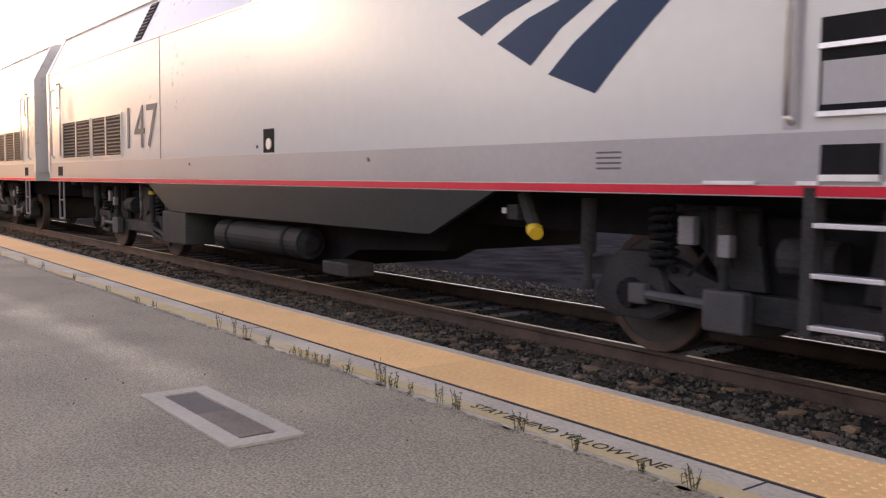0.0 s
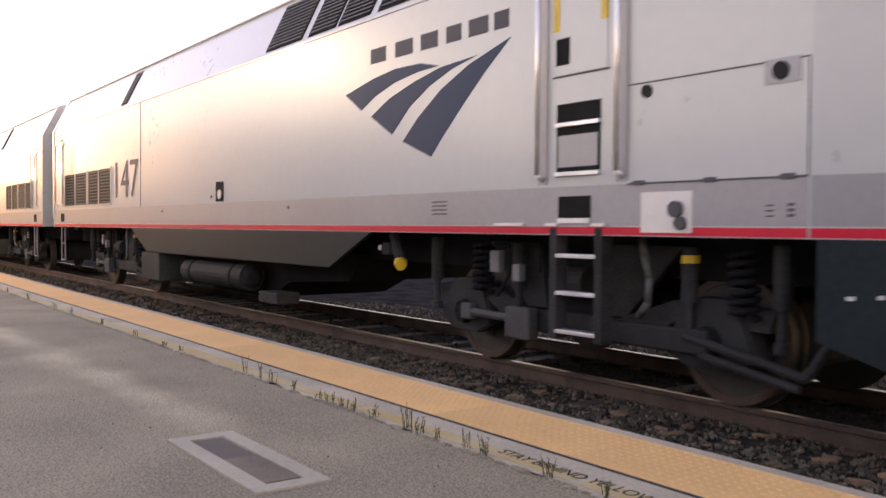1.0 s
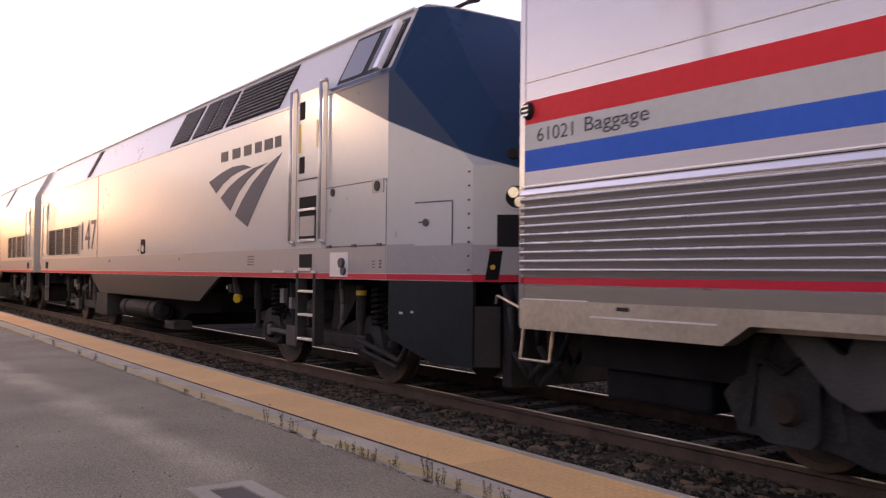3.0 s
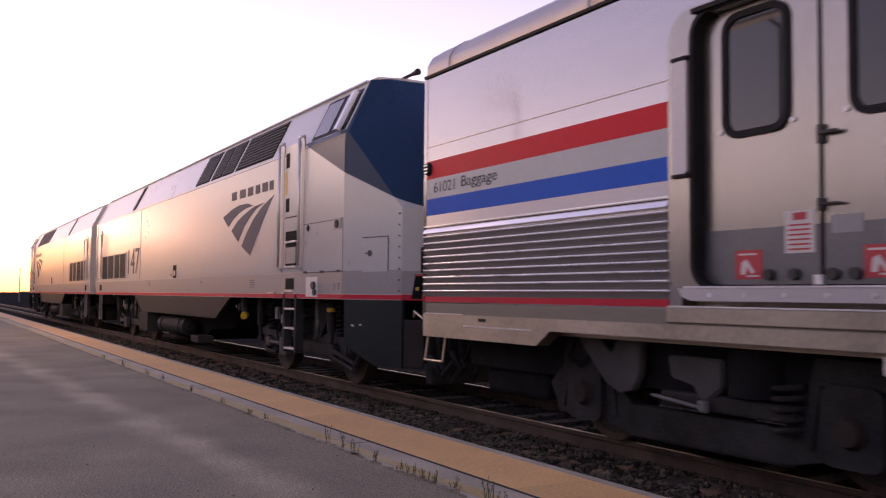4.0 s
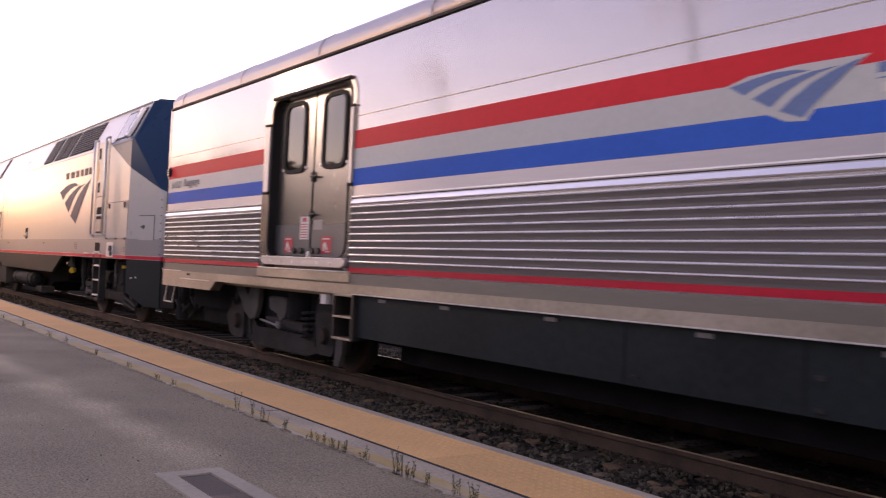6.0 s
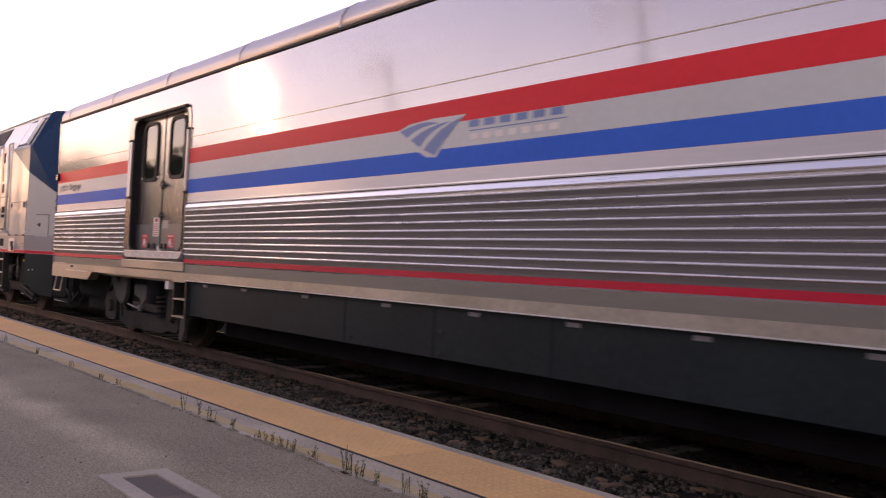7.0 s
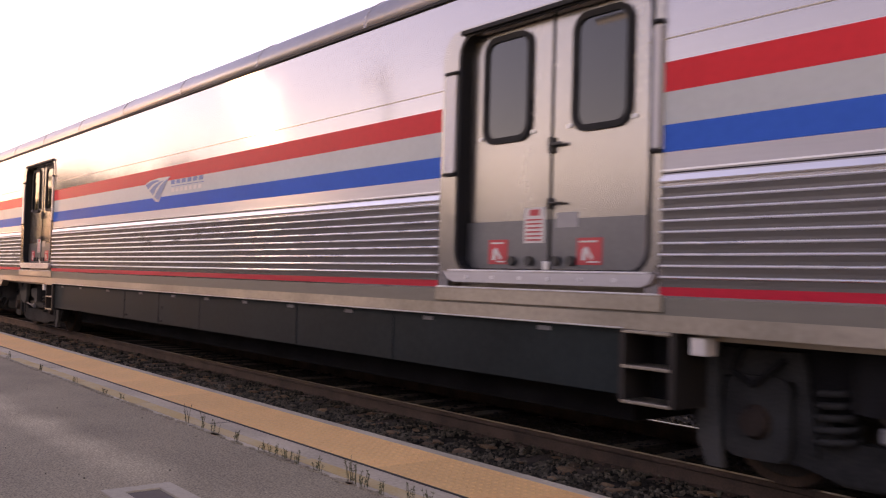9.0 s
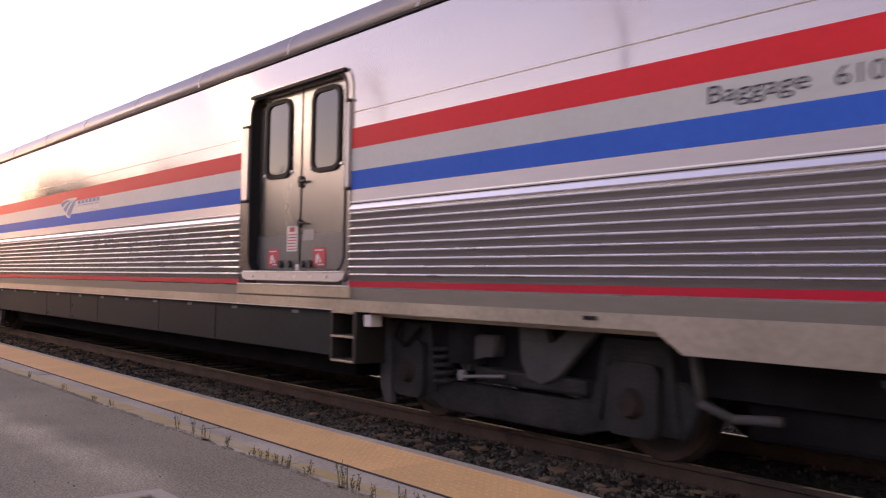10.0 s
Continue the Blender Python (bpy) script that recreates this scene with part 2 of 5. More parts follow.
def box(bm, x0, x1, y0, y1, z0, z1, bevel=0.0, turn=None):
    r = bmesh.ops.create_cube(bm, size=1.0)
    m = Matrix.Translation(((x0 + x1) / 2, (y0 + y1) / 2, (z0 + z1) / 2))
    if turn:
        m = m @ turn
    bmesh.ops.transform(bm, matrix=m @ Matrix.Diagonal((abs(x1 - x0), abs(y1 - y0), abs(z1 - z0), 1)), verts=r["verts"])
    if bevel:
        es = list({e for v in r["verts"] for e in v.link_edges})
        bmesh.ops.bevel(bm, geom=es, offset=bevel, segments=2, affect="EDGES", profile=0.5)
    return bm


def B(*a, **k):
    return box(bmesh.new(), *a, **k)


def prism(bm, poly, y0, y1):
    """An (x, z) outline with thickness from y0 to y1."""
    a = [bm.verts.new((x, y0, z)) for x, z in poly]
    b = [bm.verts.new((x, y1, z)) for x, z in poly]
    bm.faces.new(a)
    bm.faces.new(b[::-1])
    for i in range(len(poly)):
        j = (i + 1) % len(poly)
        bm.faces.new((a[j], a[i], b[i], b[j]))
    return bm


def extrude_x(bm, poly, x0, x1):
    """A (y, z) outline drawn along x."""
    a = [bm.verts.new((x0, y, z)) for y, z in poly]
    b = [bm.verts.new((x1, y, z)) for y, z in poly]
    bm.faces.new(a)
    bm.faces.new(b[::-1])
    for i in range(len(poly)):
        j = (i + 1) % len(poly)
        bm.faces.new((a[j], a[i], b[i], b[j]))
    return bm


def rod(bm, p, q, r, n=10, r2=None):
    p, q = Vector(p), Vector(q)
    d = q - p
    m = Matrix.Translation((p + q) / 2) @ d.to_track_quat("Z", "Y").to_matrix().to_4x4()
    bmesh.ops.create_cone(bm, cap_ends=True, segments=n, radius1=r, radius2=r if r2 is None else r2, depth=d.length, matrix=m)
    return bm


def pipe(bm, pts, r, n=8):
    for a, b in zip(pts, pts[1:]):
        rod(bm, a, b, r, n)
    return bm


def rounded(x0, x1, z0, z1, r, n=5):
    out = []
    for cx, cz, a0 in ((x1 - r, z1 - r, 0), (x0 + r, z1 - r, 90), (x0 + r, z0 + r, 180), (x1 - r, z0 + r, 270)):
        for i in range(n + 1):
            a = radians(a0 + 90 * i / n)
            out.append((cx + r * math.cos(a), cz + r * math.sin(a)))
    return out


def ring(bm, outer, inner, y0, y1):
    """A frame between two outlines with the same number of points."""
    n = len(outer)
    vs = [[bm.verts.new((x, y, z)) for x, z in o] for y in (y0, y1) for o in (outer, inner)]
    fo, fi, bo, bi = vs
    for i in range(n):
        j = (i + 1) % n
        bm.faces.new((fo[i], fo[j], fi[j], fi[i]))
        bm.faces.new((bo[j], bo[i], bi[i], bi[j]))
        bm.faces.new((fo[j], fo[i], bo[i], bo[j]))
        bm.faces.new((fi[i], fi[j], bi[j], bi[i]))
    return bm


def text_part(name, words, size, mat, parent, m, label="", width=None, depth=0.002):
    cu = bpy.data.curves.new(name, "FONT")
    cu.body, cu.size, cu.extrude = words, size, depth
    tmp = bpy.data.objects.new(name + "_curve", cu)
    scene.collection.objects.link(tmp)
    bpy.context.view_layer.update()
    me = bpy.data.meshes.new_from_object(tmp.evaluated_get(bpy.context.evaluated_depsgraph_get()))
    bpy.data.objects.remove(tmp)
    xs = [v.co.x for v in me.vertices]
    k = width / (max(xs) - min(xs)) if width else 1.0
    x0 = min(xs)
    for v in me.vertices:
        v.co.x = (v.co.x - x0) * k
    me.materials.clear()
    me.materials.append(mat)
    ob = new(name, me)
    ob.matrix_basis = m
    ob.parent = parent
    if label:
        tagged(ob, label)
    return ob


def thing(name, label, category, group="", at=None):
    e = new(name)
    e.empty_display_size = 0.3
    if at is not None:
        e.matrix_basis = at
    return tagged(e, label, category, group)


def pieces(name, bm, mat, parent, label=""):
    """Each loose piece of bm as a part of its own."""
    bm.verts.index_update()
    seen, last = set(), None
    for v in list(bm.verts):
        if v in seen:
            continue
        stack, island = [v], []
        seen.add(v)
        while stack:
            a = stack.pop()
            island.append(a)
            for e in a.link_edges:
                b = e.other_vert(a)
                if b not in seen:
                    seen.add(b)
                    stack.append(b)
        out = bmesh.new()
        copy = {a: out.verts.new(a.co) for a in island}
        for f in {f for a in island for f in a.link_faces}:
            out.faces.new([copy[a] for a in f.verts])
        last = part(name, out, mat, parent, label)
    bm.free()
    return last


# ---- the ground and the platform ----
def ground_sheet():
    """One sheet to the horizon: sinks under the ballast and rises beyond the tracks."""
    bm = bmesh.new()
    prof = [(-900, -0.02), (-6.0, -0.03), (3.70, -0.03), (3.74, -0.40), (9.4, -0.42), (11, -0.55), (14, -0.5), (900, -0.3)]
    xs = [-2500, -60, -30, -15, 0, 15, 40, 600]
    grid = [[bm.verts.new((x, y, z)) for y, z in prof] for x in xs]
    for a, b in zip(grid, grid[1:]):
        for i in range(len(prof) - 1):
            bm.faces.new((a[i], a[i + 1], b[i + 1], b[i]))
    return tagged(mesh_object("ground", bm, GRAVEL_FAR), "dark gravelly ground beside and beyond the tracks", "ground", kind="structure")


ground_sheet()
X0, X1 = -90.0, 16.0
platform = tagged(mesh_object("platform", B(X0, X1, -40, KERB_IN, -0.5, 0.0), ASPHALT),
                  "worn grey asphalt station platform with lighter dusty streaks", "platform", kind="structure")

kerb = tagged(mesh_object("kerb", B(X0, X1, KERB_IN, JOINT - 0.012, -0.45, 0.003, bevel=0.008), CONCRETE),
              "worn concrete band along the platform with faded yellow paint", "kerb", kind="structure")
bm = bmesh.new()
rng = random.Random(5)
x = X0
while x < X1:
    w = rng.uniform(0.5, 2.2)
    a, b = KERB_IN + rng.uniform(0.03, 0.06), KERB_IN + rng.uniform(0.155, 0.185)
    if rng.random() < 0.93:
        box(bm, x, min(x + w - rng.uniform(0, 0.06), X1), a, b, -0.01, 0.0055)
    x += w
part("painted_line", bm, WORN_YELLOW, kerb, "faded and chipped yellow painted line")
part("joint_strip", B(X0, X1, JOINT - 0.012, JOINT + 0.010, -0.3, -0.003), DARK_JOINT, kerb, "dark open joint beside the yellow tiles")
bm = bmesh.new()
x = X0 + 0.6
while x < X1:
    box(bm, x, x + 0.012, KERB_IN - 0.002, JOINT - 0.012, -0.01, 0.0045)
    x += 4.6
pieces("cross_joint", bm, DARK_JOINT, kerb)
rng = random.Random(11)
bm = bmesh.new()
for i in range(260):                       # ragged asphalt lapping over the kerb's inner edge
    x = -32 + i * 0.14 + rng.uniform(-0.05, 0.05)
    r = rng.uniform(0.03, 0.10)
    n = 7
    c = [bm.verts.new((x + r * math.cos(6.283 * k / n) * rng.uniform(0.8, 1.5), KERB_IN + 0.35 * r * math.sin(6.283 * k / n) * rng.uniform(0.6, 1.3), 0.0062)) for k in range(n)]
    d = [bm.verts.new((v.co.x, v.co.y, -0.005)) for v in c]
    bm.faces.new(c)
    for k in range(n):
        bm.faces.new((c[k], c[(k + 1) % n], d[(k + 1) % n], d[k]))
part("ragged_edge", bm, ASPHALT, platform)
text_part("warning_lettering", "STAY BEHIND YELLOW LINE", 0.112, BLACK_PAINT, kerb,
          pose(-3.62, 2.945, 0.0068), "worn black stencilled words", width=1.28, depth=0.0006)
edge = tagged(mesh_object("platform_edge", B(X0, X1, TACTILE_OUT, EDGE, -0.5, 0.002, bevel=0.012), CONCRETE),
              "grey concrete edge of the platform above the track", "kerb", kind="structure")

tactile = tagged(mesh_object("tactile_strip", B(X0, X1, JOINT + 0.010, TACTILE_OUT, -0.3, -0.012), CONCRETE),
                 "yellow tactile warning strip with rows of raised domes", "warning strip", kind="structure")


def tile_mesh(rows):
    """One warning tile with its blunt domes."""
    w, d, g = 1.219, TACTILE_OUT - JOINT - 0.010, 0.0598
    bm = bmesh.new()
    box(bm, 0.001, w - 0.001, 0, d, -0.011, 0.003)
    if rows:
        for i in range(20):
            for j in range(10):
                cx, cy = 0.03 + i * 0.061, 0.026 + j * 0.0598
                lo = [bm.verts.new((cx + 0.016 * math.cos(k * 1.0472), cy + 0.016 * math.sin(k * 1.0472), 0.003)) for k in range(6)]
                hi = [bm.verts.new((cx + 0.0095 * math.cos(k * 1.0472), cy + 0.0095 * math.sin(k * 1.0472), 0.0072)) for k in range(6)]
                bm.faces.new(hi)
                for k in range(6):
                    bm.faces.new((lo[k], lo[(k + 1) % 6], hi[(k + 1) % 6], hi[k]))
    me = bpy.data.meshes.new("tactile_tile")
    bm.to_mesh(me)
    bm.free()
    me.materials.append(TACTILE)
    return me


TILE_NEAR, TILE_FAR = tile_mesh(True), tile_mesh(False)

# drain cover let into the asphalt
drain = thing("drain_cover", "rectangular drain with pale concrete surround and dark metal plates", "drain cover", at=pose(-4.25, 1.79, 0))
bm = bmesh.new()
for x0, x1, y0, y1 in ((-0.6, 0.6, -0.19, -0.095), (-0.6, 0.6, 0.095, 0.19), (-0.6, -0.5, -0.095, 0.095), (0.5, 0.6, -0.095, 0.095)):
    box(bm, x0, x1, y0, y1, -0.03, 0.012)
pieces("surround", bm, PALE_CONCRETE, drain, "pale concrete surround")
part("plate", B(-0.495, -0.02, -0.09, 0.09, -0.03, 0.003), GRATE_METAL, drain, "dark perforated metal plate")
part("plate", B(-0.03, 0.47, -0.09, 0.09, -0.02, 0.009), PLATE_BROWN, drain, "brown rusty metal plate")
part("end_gap", B(0.47, 0.498, -0.09, 0.09, -0.03, 0.003), DARK_JOINT, drain)


# ---- the track ----
def rail_bmesh(y):
    bm = bmesh.new()
    s = [(-0.075, -0.172), (0.075, -0.172), (0.075, -0.16), (0.012, -0.145), (0.009, -0.05), (0.036, -0.037), (0.036, -0.008), (0.028, -0.001),
         (-0.028, -0.001), (-0.036, -0.008), (-0.036, -0.037), (-0.009, -0.05), (-0.012, -0.145), (-0.075, -0.16)]
    return extrude_x(bm, [(y + a, RAIL_Z + b) for a, b in s], -400, 60)


track = thing("railway_track", "rusty steel railway track on dark ballast with weathered ties", "railway track")
track["kind"] = "structure"
for y in (TRACK_Y - 0.7535, TRACK_Y + 0.7535):
    r = part("rail", rail_bmesh(y), RUST, track, "rusty brown rail")
    part("running_surface", B(-400, 60, y - 0.024, y + 0.024, RAIL_Z - 0.003, RAIL_Z), RAIL_TOP, r, "polished wheel-worn rail head")
tagged(mesh_object("ballast_bed", extrude_x(bmesh.new(), [(3.9, -0.6), (3.9, -0.335), (5.2, -0.33), (8.0, -0.33), (9.2, -0.42), (10.2, -0.6)], -300, 40), BALLAST_BED),
       "dark compacted ballast under the track", "ballast", kind="structure")
bm = box(bmesh.new(), -0.115, 0.115, -1.37, 1.37, -0.15, 0.0, bevel=0.012)
tie_me = bpy.data.meshes.new("tie")
bm.to_mesh(tie_me)
bm.free()
tie_me.materials.append(TIE)
bm = bmesh.new()
box(bm, -0.09, 0.09, -0.18, 0.18, 0.0, 0.012)
for sx in (-0.05, 0.05):
    for sy in (-0.1, 0.1):
        rod(bm, (sx, sy, 0.01), (sx, sy, 0.035), 0.014, 6)
clip_me = bpy.data.meshes.new("tie_plate")
bm.to_mesh(clip_me)
bm.free()
clip_me.materials.append(RUST)
rng = random.Random(3)
for i in range(-75, 14):
    ob = new("tie", tie_me)
    ob.parent = track
    ob.matrix_basis = pose(i * 0.545 + rng.uniform(-0.02, 0.02), TRACK_Y, RAIL_Z - 0.155 - rng.uniform(0.0, 0.02) + 0.012, 0, 0, rng.uniform(-1, 1))
    for y in (-0.7535, 0.7535):
        c = new("tie_plate", clip_me)
        c.parent = track
        c.matrix_basis = pose(i * 0.545, TRACK_Y + y, RAIL_Z - 0.163)


def stones(name, label, n, xr, yr, zfun, size, mat, seed):
    """Angular stones strewn over a strip."""
    r = np.random.default_rng(seed)
    base = np.array([(0, 0, 1), (0.9, 0, 0.1), (0.25, 0.85, 0.05), (-0.75, 0.5, 0.1), (-0.7, -0.55, 0), (0.3, -0.85, 0.1), (0, 0, -0.7)])
    tri = np.array([(0, 1, 2), (0, 2, 3), (0, 3, 4), (0, 4, 5), (0, 5, 1), (6, 2, 1), (6, 3, 2), (6, 4, 3), (6, 5, 4), (6, 1, 5)])
    px = xr[0] + (xr[1] - xr[0]) * r.random(n)
    py = r.uniform(yr[0], yr[1], n)
    off = np.abs(px / 0.545 - np.round(px / 0.545)) * 0.545
    bare = (np.abs(py - TRACK_Y) < 1.36) & (np.abs(py - TRACK_Y) > 0.7) & (off < 0.14) & (r.random(n) < 0.85)
    px, py = px[~bare], py[~bare]
    n = len(px)
    vs, fs = [], []
    for i in range(n):
        q = Euler(r.uniform(0, 6.28, 3)).to_matrix()
        k = size * r.uniform(0.5, 1.35) * (base * r.uniform(0.7, 1.25, base.shape))
        vs.append(k @ np.array(q).T * (1, 1, 0.8) + (px[i], py[i], zfun(px[i], py[i]) + r.uniform(-0.2, 0.6) * size))
        fs.append(tri + 7 * i)
    me = bpy.data.meshes.new(name)
    me.from_pydata(np.concatenate(vs).tolist(), [], np.concatenate(fs).tolist())
    me.materials.append(mat)
    return tagged(new(name, me), label, "ballast", kind="stuff")


def bed_z(x, y):
    base = -0.325 if y < 8.0 else -0.33 - 0.075 * (y - 8.0)
    return base - (0.02 if abs(y - TRACK_Y) < 0.68 else 0.0)


stones("ballast_stones", "dark grey crushed stone ballast beside the rail", 21000, (-13, 2.5), (3.93, 5.80), bed_z, 0.025, BALLAST, 1)
stones("ballast_stones", "dark grey crushed stone ballast beside the rail", 6000, (-42, -13), (3.93, 5.80), bed_z, 0.036, BALLAST, 2)
stones("ballast_stones", "dark crushed stone between and beyond the rails", 5000, (-16, 6), (7.45, 10.2), bed_z, 0.036, BALLAST, 3)
stones("ballast_stones", "crushed stone between the rails, darkened for the train's shade", 4500, (-16, 6), (5.95, 7.28), bed_z, 0.034, BALLAST_SHADE, 4)


def dirt_clumps():
    """Rusty brown clods of sand and dirt over the ends of the ties."""
    r = random.Random(14)
    bm = bmesh.new()
    for i in range(-40, 6):
        for _ in range(r.randint(2, 5)):
            k = r.uniform(0.02, 0.055)
            m = pose(i * 0.545 + r.uniform(-0.16, 0.16), r.uniform(4.95, 5.65), -0.315, r.uniform(-9, 9), r.uniform(-9, 9), r.uniform(0, 90))
            bmesh.ops.create_icosphere(bm, subdivisions=1, radius=k, matrix=m @ Matrix.Diagonal((r.uniform(1.0, 2.2), r.uniform(0.8, 1.5), 0.5, 1)))
    for v in bm.verts:
        v.co += Vector((r.uniform(-0.008, 0.008), r.uniform(-0.008, 0.008), r.uniform(-0.006, 0.006)))
    return tagged(mesh_object("dirt_clumps", bm, CLOD), "rusty brown dirt clods on the ballast beside the rail", "dirt", kind="stuff")


dirt_clumps()


# ---- weeds at the kerb ----
def weed(x, y, h, n, seed, spread):
    r = random.Random(seed)
    e = thing("weed", "small dry green weed growing from the kerb joint", "weed", "weeds along the kerb", at=pose(x, y, 0))
    stems, leaves = bmesh.new(), bmesh.new()
    for _ in range(n):
        a, k = r.uniform(0, 6.28), r.uniform(0.5, 1.0)
        bx, by = r.uniform(-spread, spread), r.uniform(-0.02, 0.02)
        tip = Vector((bx + math.cos(a) * 0.22 * h * k, by + math.sin(a) * 0.2 * h * k, h * k))
        mid = Vector((bx, by, 0)).lerp(tip, 0.5) + Vector((0, 0, 0.08 * h))
        pipe(stems, [(bx, by, -0.01), mid, tip], 0.0016, 4)
        for j in range(r.randint(6, 12)):
            p = Vector((bx, by, 0)).lerp(tip, r.uniform(0.12, 1.0))
            b = r.uniform(0, 6.28)
            s = r.uniform(0.008, 0.018)
            d = Vector((math.cos(b), math.sin(b), r.uniform(0.1, 0.9))) * s
            w = Vector((-math.sin(b), math.cos(b), 0)) * s * 0.35
            q = [leaves.verts.new(v) for v in (p, p + d * 0.5 + w, p + d, p + d * 0.5 - w)]
            leaves.faces.new(q)
    tagged(part("stem", stems, WEED, e), kind="stuff")
    tagged(part("foliage", leaves, WEED, e), kind="stuff")
    return e


WEEDS = [(-6.69, 0.17, 4, 0.02), (-6.42, 0.13, 4, 0.02), (-6.18, 0.10, 4, 0.03), (-5.81, 0.09, 5, 0.03), (-5.45, 0.06, 4, 0.04), (-5.28, 0.07, 6, 0.05),
         (-5.1, 0.08, 7, 0.05), (-4.95, 0.09, 6, 0.04), (-4.7, 0.08, 6, 0.04), (-4.32, 0.15, 9, 0.05), (-4.22, 0.09, 6, 0.04), (-4.02, 0.09, 5, 0.02),
         (-3.76, 0.12, 5, 0.02), (-3.62, 0.1, 9, 0.03), (-3.12, 0.10, 8, 0.03), (-2.75, 0.08, 7, 0.03), (-2.35, 0.07, 5, 0.03), (-2.12, 0.09, 7, 0.03), (-8.2, 0.06, 4, 0.04),
         (-8.7, 0.05, 4, 0.05), (-9.6, 0.07, 5, 0.05), (-10.9, 0.08, 6, 0.06), (-12.4, 0.1, 6, 0.08), (-13.4, 0.08, 6, 0.1), (-15.2, 0.1, 7, 0.1), (-17, 0.08, 6, 0.1)]
for i, (x, h, n, sp) in enumerate(WEEDS):
    weed(x, KERB_IN + 0.02, h * 1.1, n, i, sp)


# ---- the station side, behind the viewer ----
# Unseen walls, added to block low sky and fill the train's reflections.
def station_block(x0, x1, y0, y1, h):
    bm = box(bmesh.new(), x0, x1, y0, y1, -0.02, h)
    ob = tagged(mesh_object("wall_unseen", bm, UNSEEN_WALL), "unseen plain pale wall, added to close the station side", "wall", kind="structure")
    part("eaves", box(bmesh.new(), x0 - 0.3, x1 + 0.3, y0 - 0.3, y1 + 0.5, h, h + 0.35), ROOF_TILE, ob)


station_block(-31.0, 45.0, -10.6, -10.0, 3.4)
station_block(-300.0, -31.0, -16.6, -16.0, 3.2)

LEAF = material("tree_leaves", (0.03, 0.042, 0.018), 0.7, vary=0.4, scale=1.5, per_island=0.4, spec=0.2)
BARK = material("tree_bark", (0.07, 0.055, 0.042), 0.9, vary=0.4, scale=6, bump=0.01)


def station_tree(x, y, h, seed):
    """A leafy tree behind the platform: tapered trunk, limbs, and a ragged crown of leaf clumps."""
    r = random.Random(seed)
    e = thing("tree", "dark leafy tree standing behind the station platform", "tree", "trees behind the platform", at=pose(x, y, 0))
    bm = rod(bmesh.new(), (0, 0, -0.1), (0, 0, h * 0.55), 0.24, 10, 0.12)
    tips = []
    for k in range(7):
        a, z = k * 0.9 + r.uniform(-0.2, 0.2), h * r.uniform(0.3, 0.55)
        tip = Vector((math.cos(a) * h * 0.22, math.sin(a) * h * 0.22, z + h * r.uniform(0.12, 0.3)))
        rod(bm, (0, 0, z), tip, 0.09, 7, 0.03)
        tips.append(tip)
    tips.append(Vector((0, 0, h * 0.82)))
    part("trunk", bm, BARK, e, "grey brown bark")
    vs, fs = [], []
    for t in tips:
        for _ in range(240):
            p = t + Vector((r.gauss(0, 0.085 * h), r.gauss(0, 0.085 * h), r.gauss(0, 0.075 * h)))
            q = Euler((r.uniform(0, 6.28), r.uniform(0, 6.28), r.uniform(0, 6.28))).to_matrix()
            k, w = r.uniform(0.25, 0.5), len(vs)
            vs += [p + q @ Vector(c) * k for c in ((-1, 0, 0), (0, 0.55, 0.15), (1, 0, 0), (0, -0.55, 0.15))]
            fs.append((w, w + 1, w + 2, w + 3))
    me = bpy.data.meshes.new("crown")
    me.from_pydata([tuple(v) for v in vs], [], fs)
    me.materials.append(LEAF)
    c = new("crown", me)
    c.parent = e
    tagged(c, "ragged dark green crown", kind="stuff")


rng = random.Random(31)
for k in range(16):
    station_tree(-84 + k * 3.3 + rng.uniform(-0.8, 0.8), -14.0 + rng.uniform(-1.2, 1.2), max(6.5, rng.uniform(9.5, 11.5) - 0.35 * k), 40 + k)
for k in range(16):
    station_tree(-92 - k * 11 + rng.uniform(-3, 3), -14.0 + rng.uniform(-2, 2), rng.uniform(5.8, 7.6), 70 + k)

rng = random.Random(21)
bm = bmesh.new()
for _ in range(90):
    x, y, k = rng.uniform(-10, -0.5), rng.uniform(0.2, 2.8), rng.uniform(0.002, 0.006)
    bmesh.ops.create_icosphere(bm, subdivisions=1, radius=k, matrix=pose(x, y, k * 0.4, rng.uniform(0, 90), 0, rng.uniform(0, 90)) @ Matrix.Diagonal((1, 1.3, 0.7, 1)))
tagged(mesh_object("grit", bm, BALLAST), "small dark grit strewn on the asphalt", "grit", kind="stuff")


# platform lamps on the station side, mirrored in the train's windows and steel
def platform_lamp(x):
    e = thing("platform_lamp", "lit platform lamp on a dark steel post", "lamp", "platform lamps", at=pose(x, -4.2, 0))
    part("post", rod(bmesh.new(), (0, 0, 0), (0, 0, 6.6), 0.05, 12, 0.035), POLE, e)
    part("arm", rod(bmesh.new(), (0, 0, 6.55), (0, 0.5, 6.7), 0.035, 8), POLE, e)
    part("housing", box(bmesh.new(), -0.9, 0.9, 0.44, 0.56, 6.67, 6.72, bevel=0.02), POLE, e)
    part("tube", rod(bmesh.new(), (-0.85, 0.5, 6.63), (0.85, 0.5, 6.63), 0.04, 10), TUBE, e, "glowing tube")


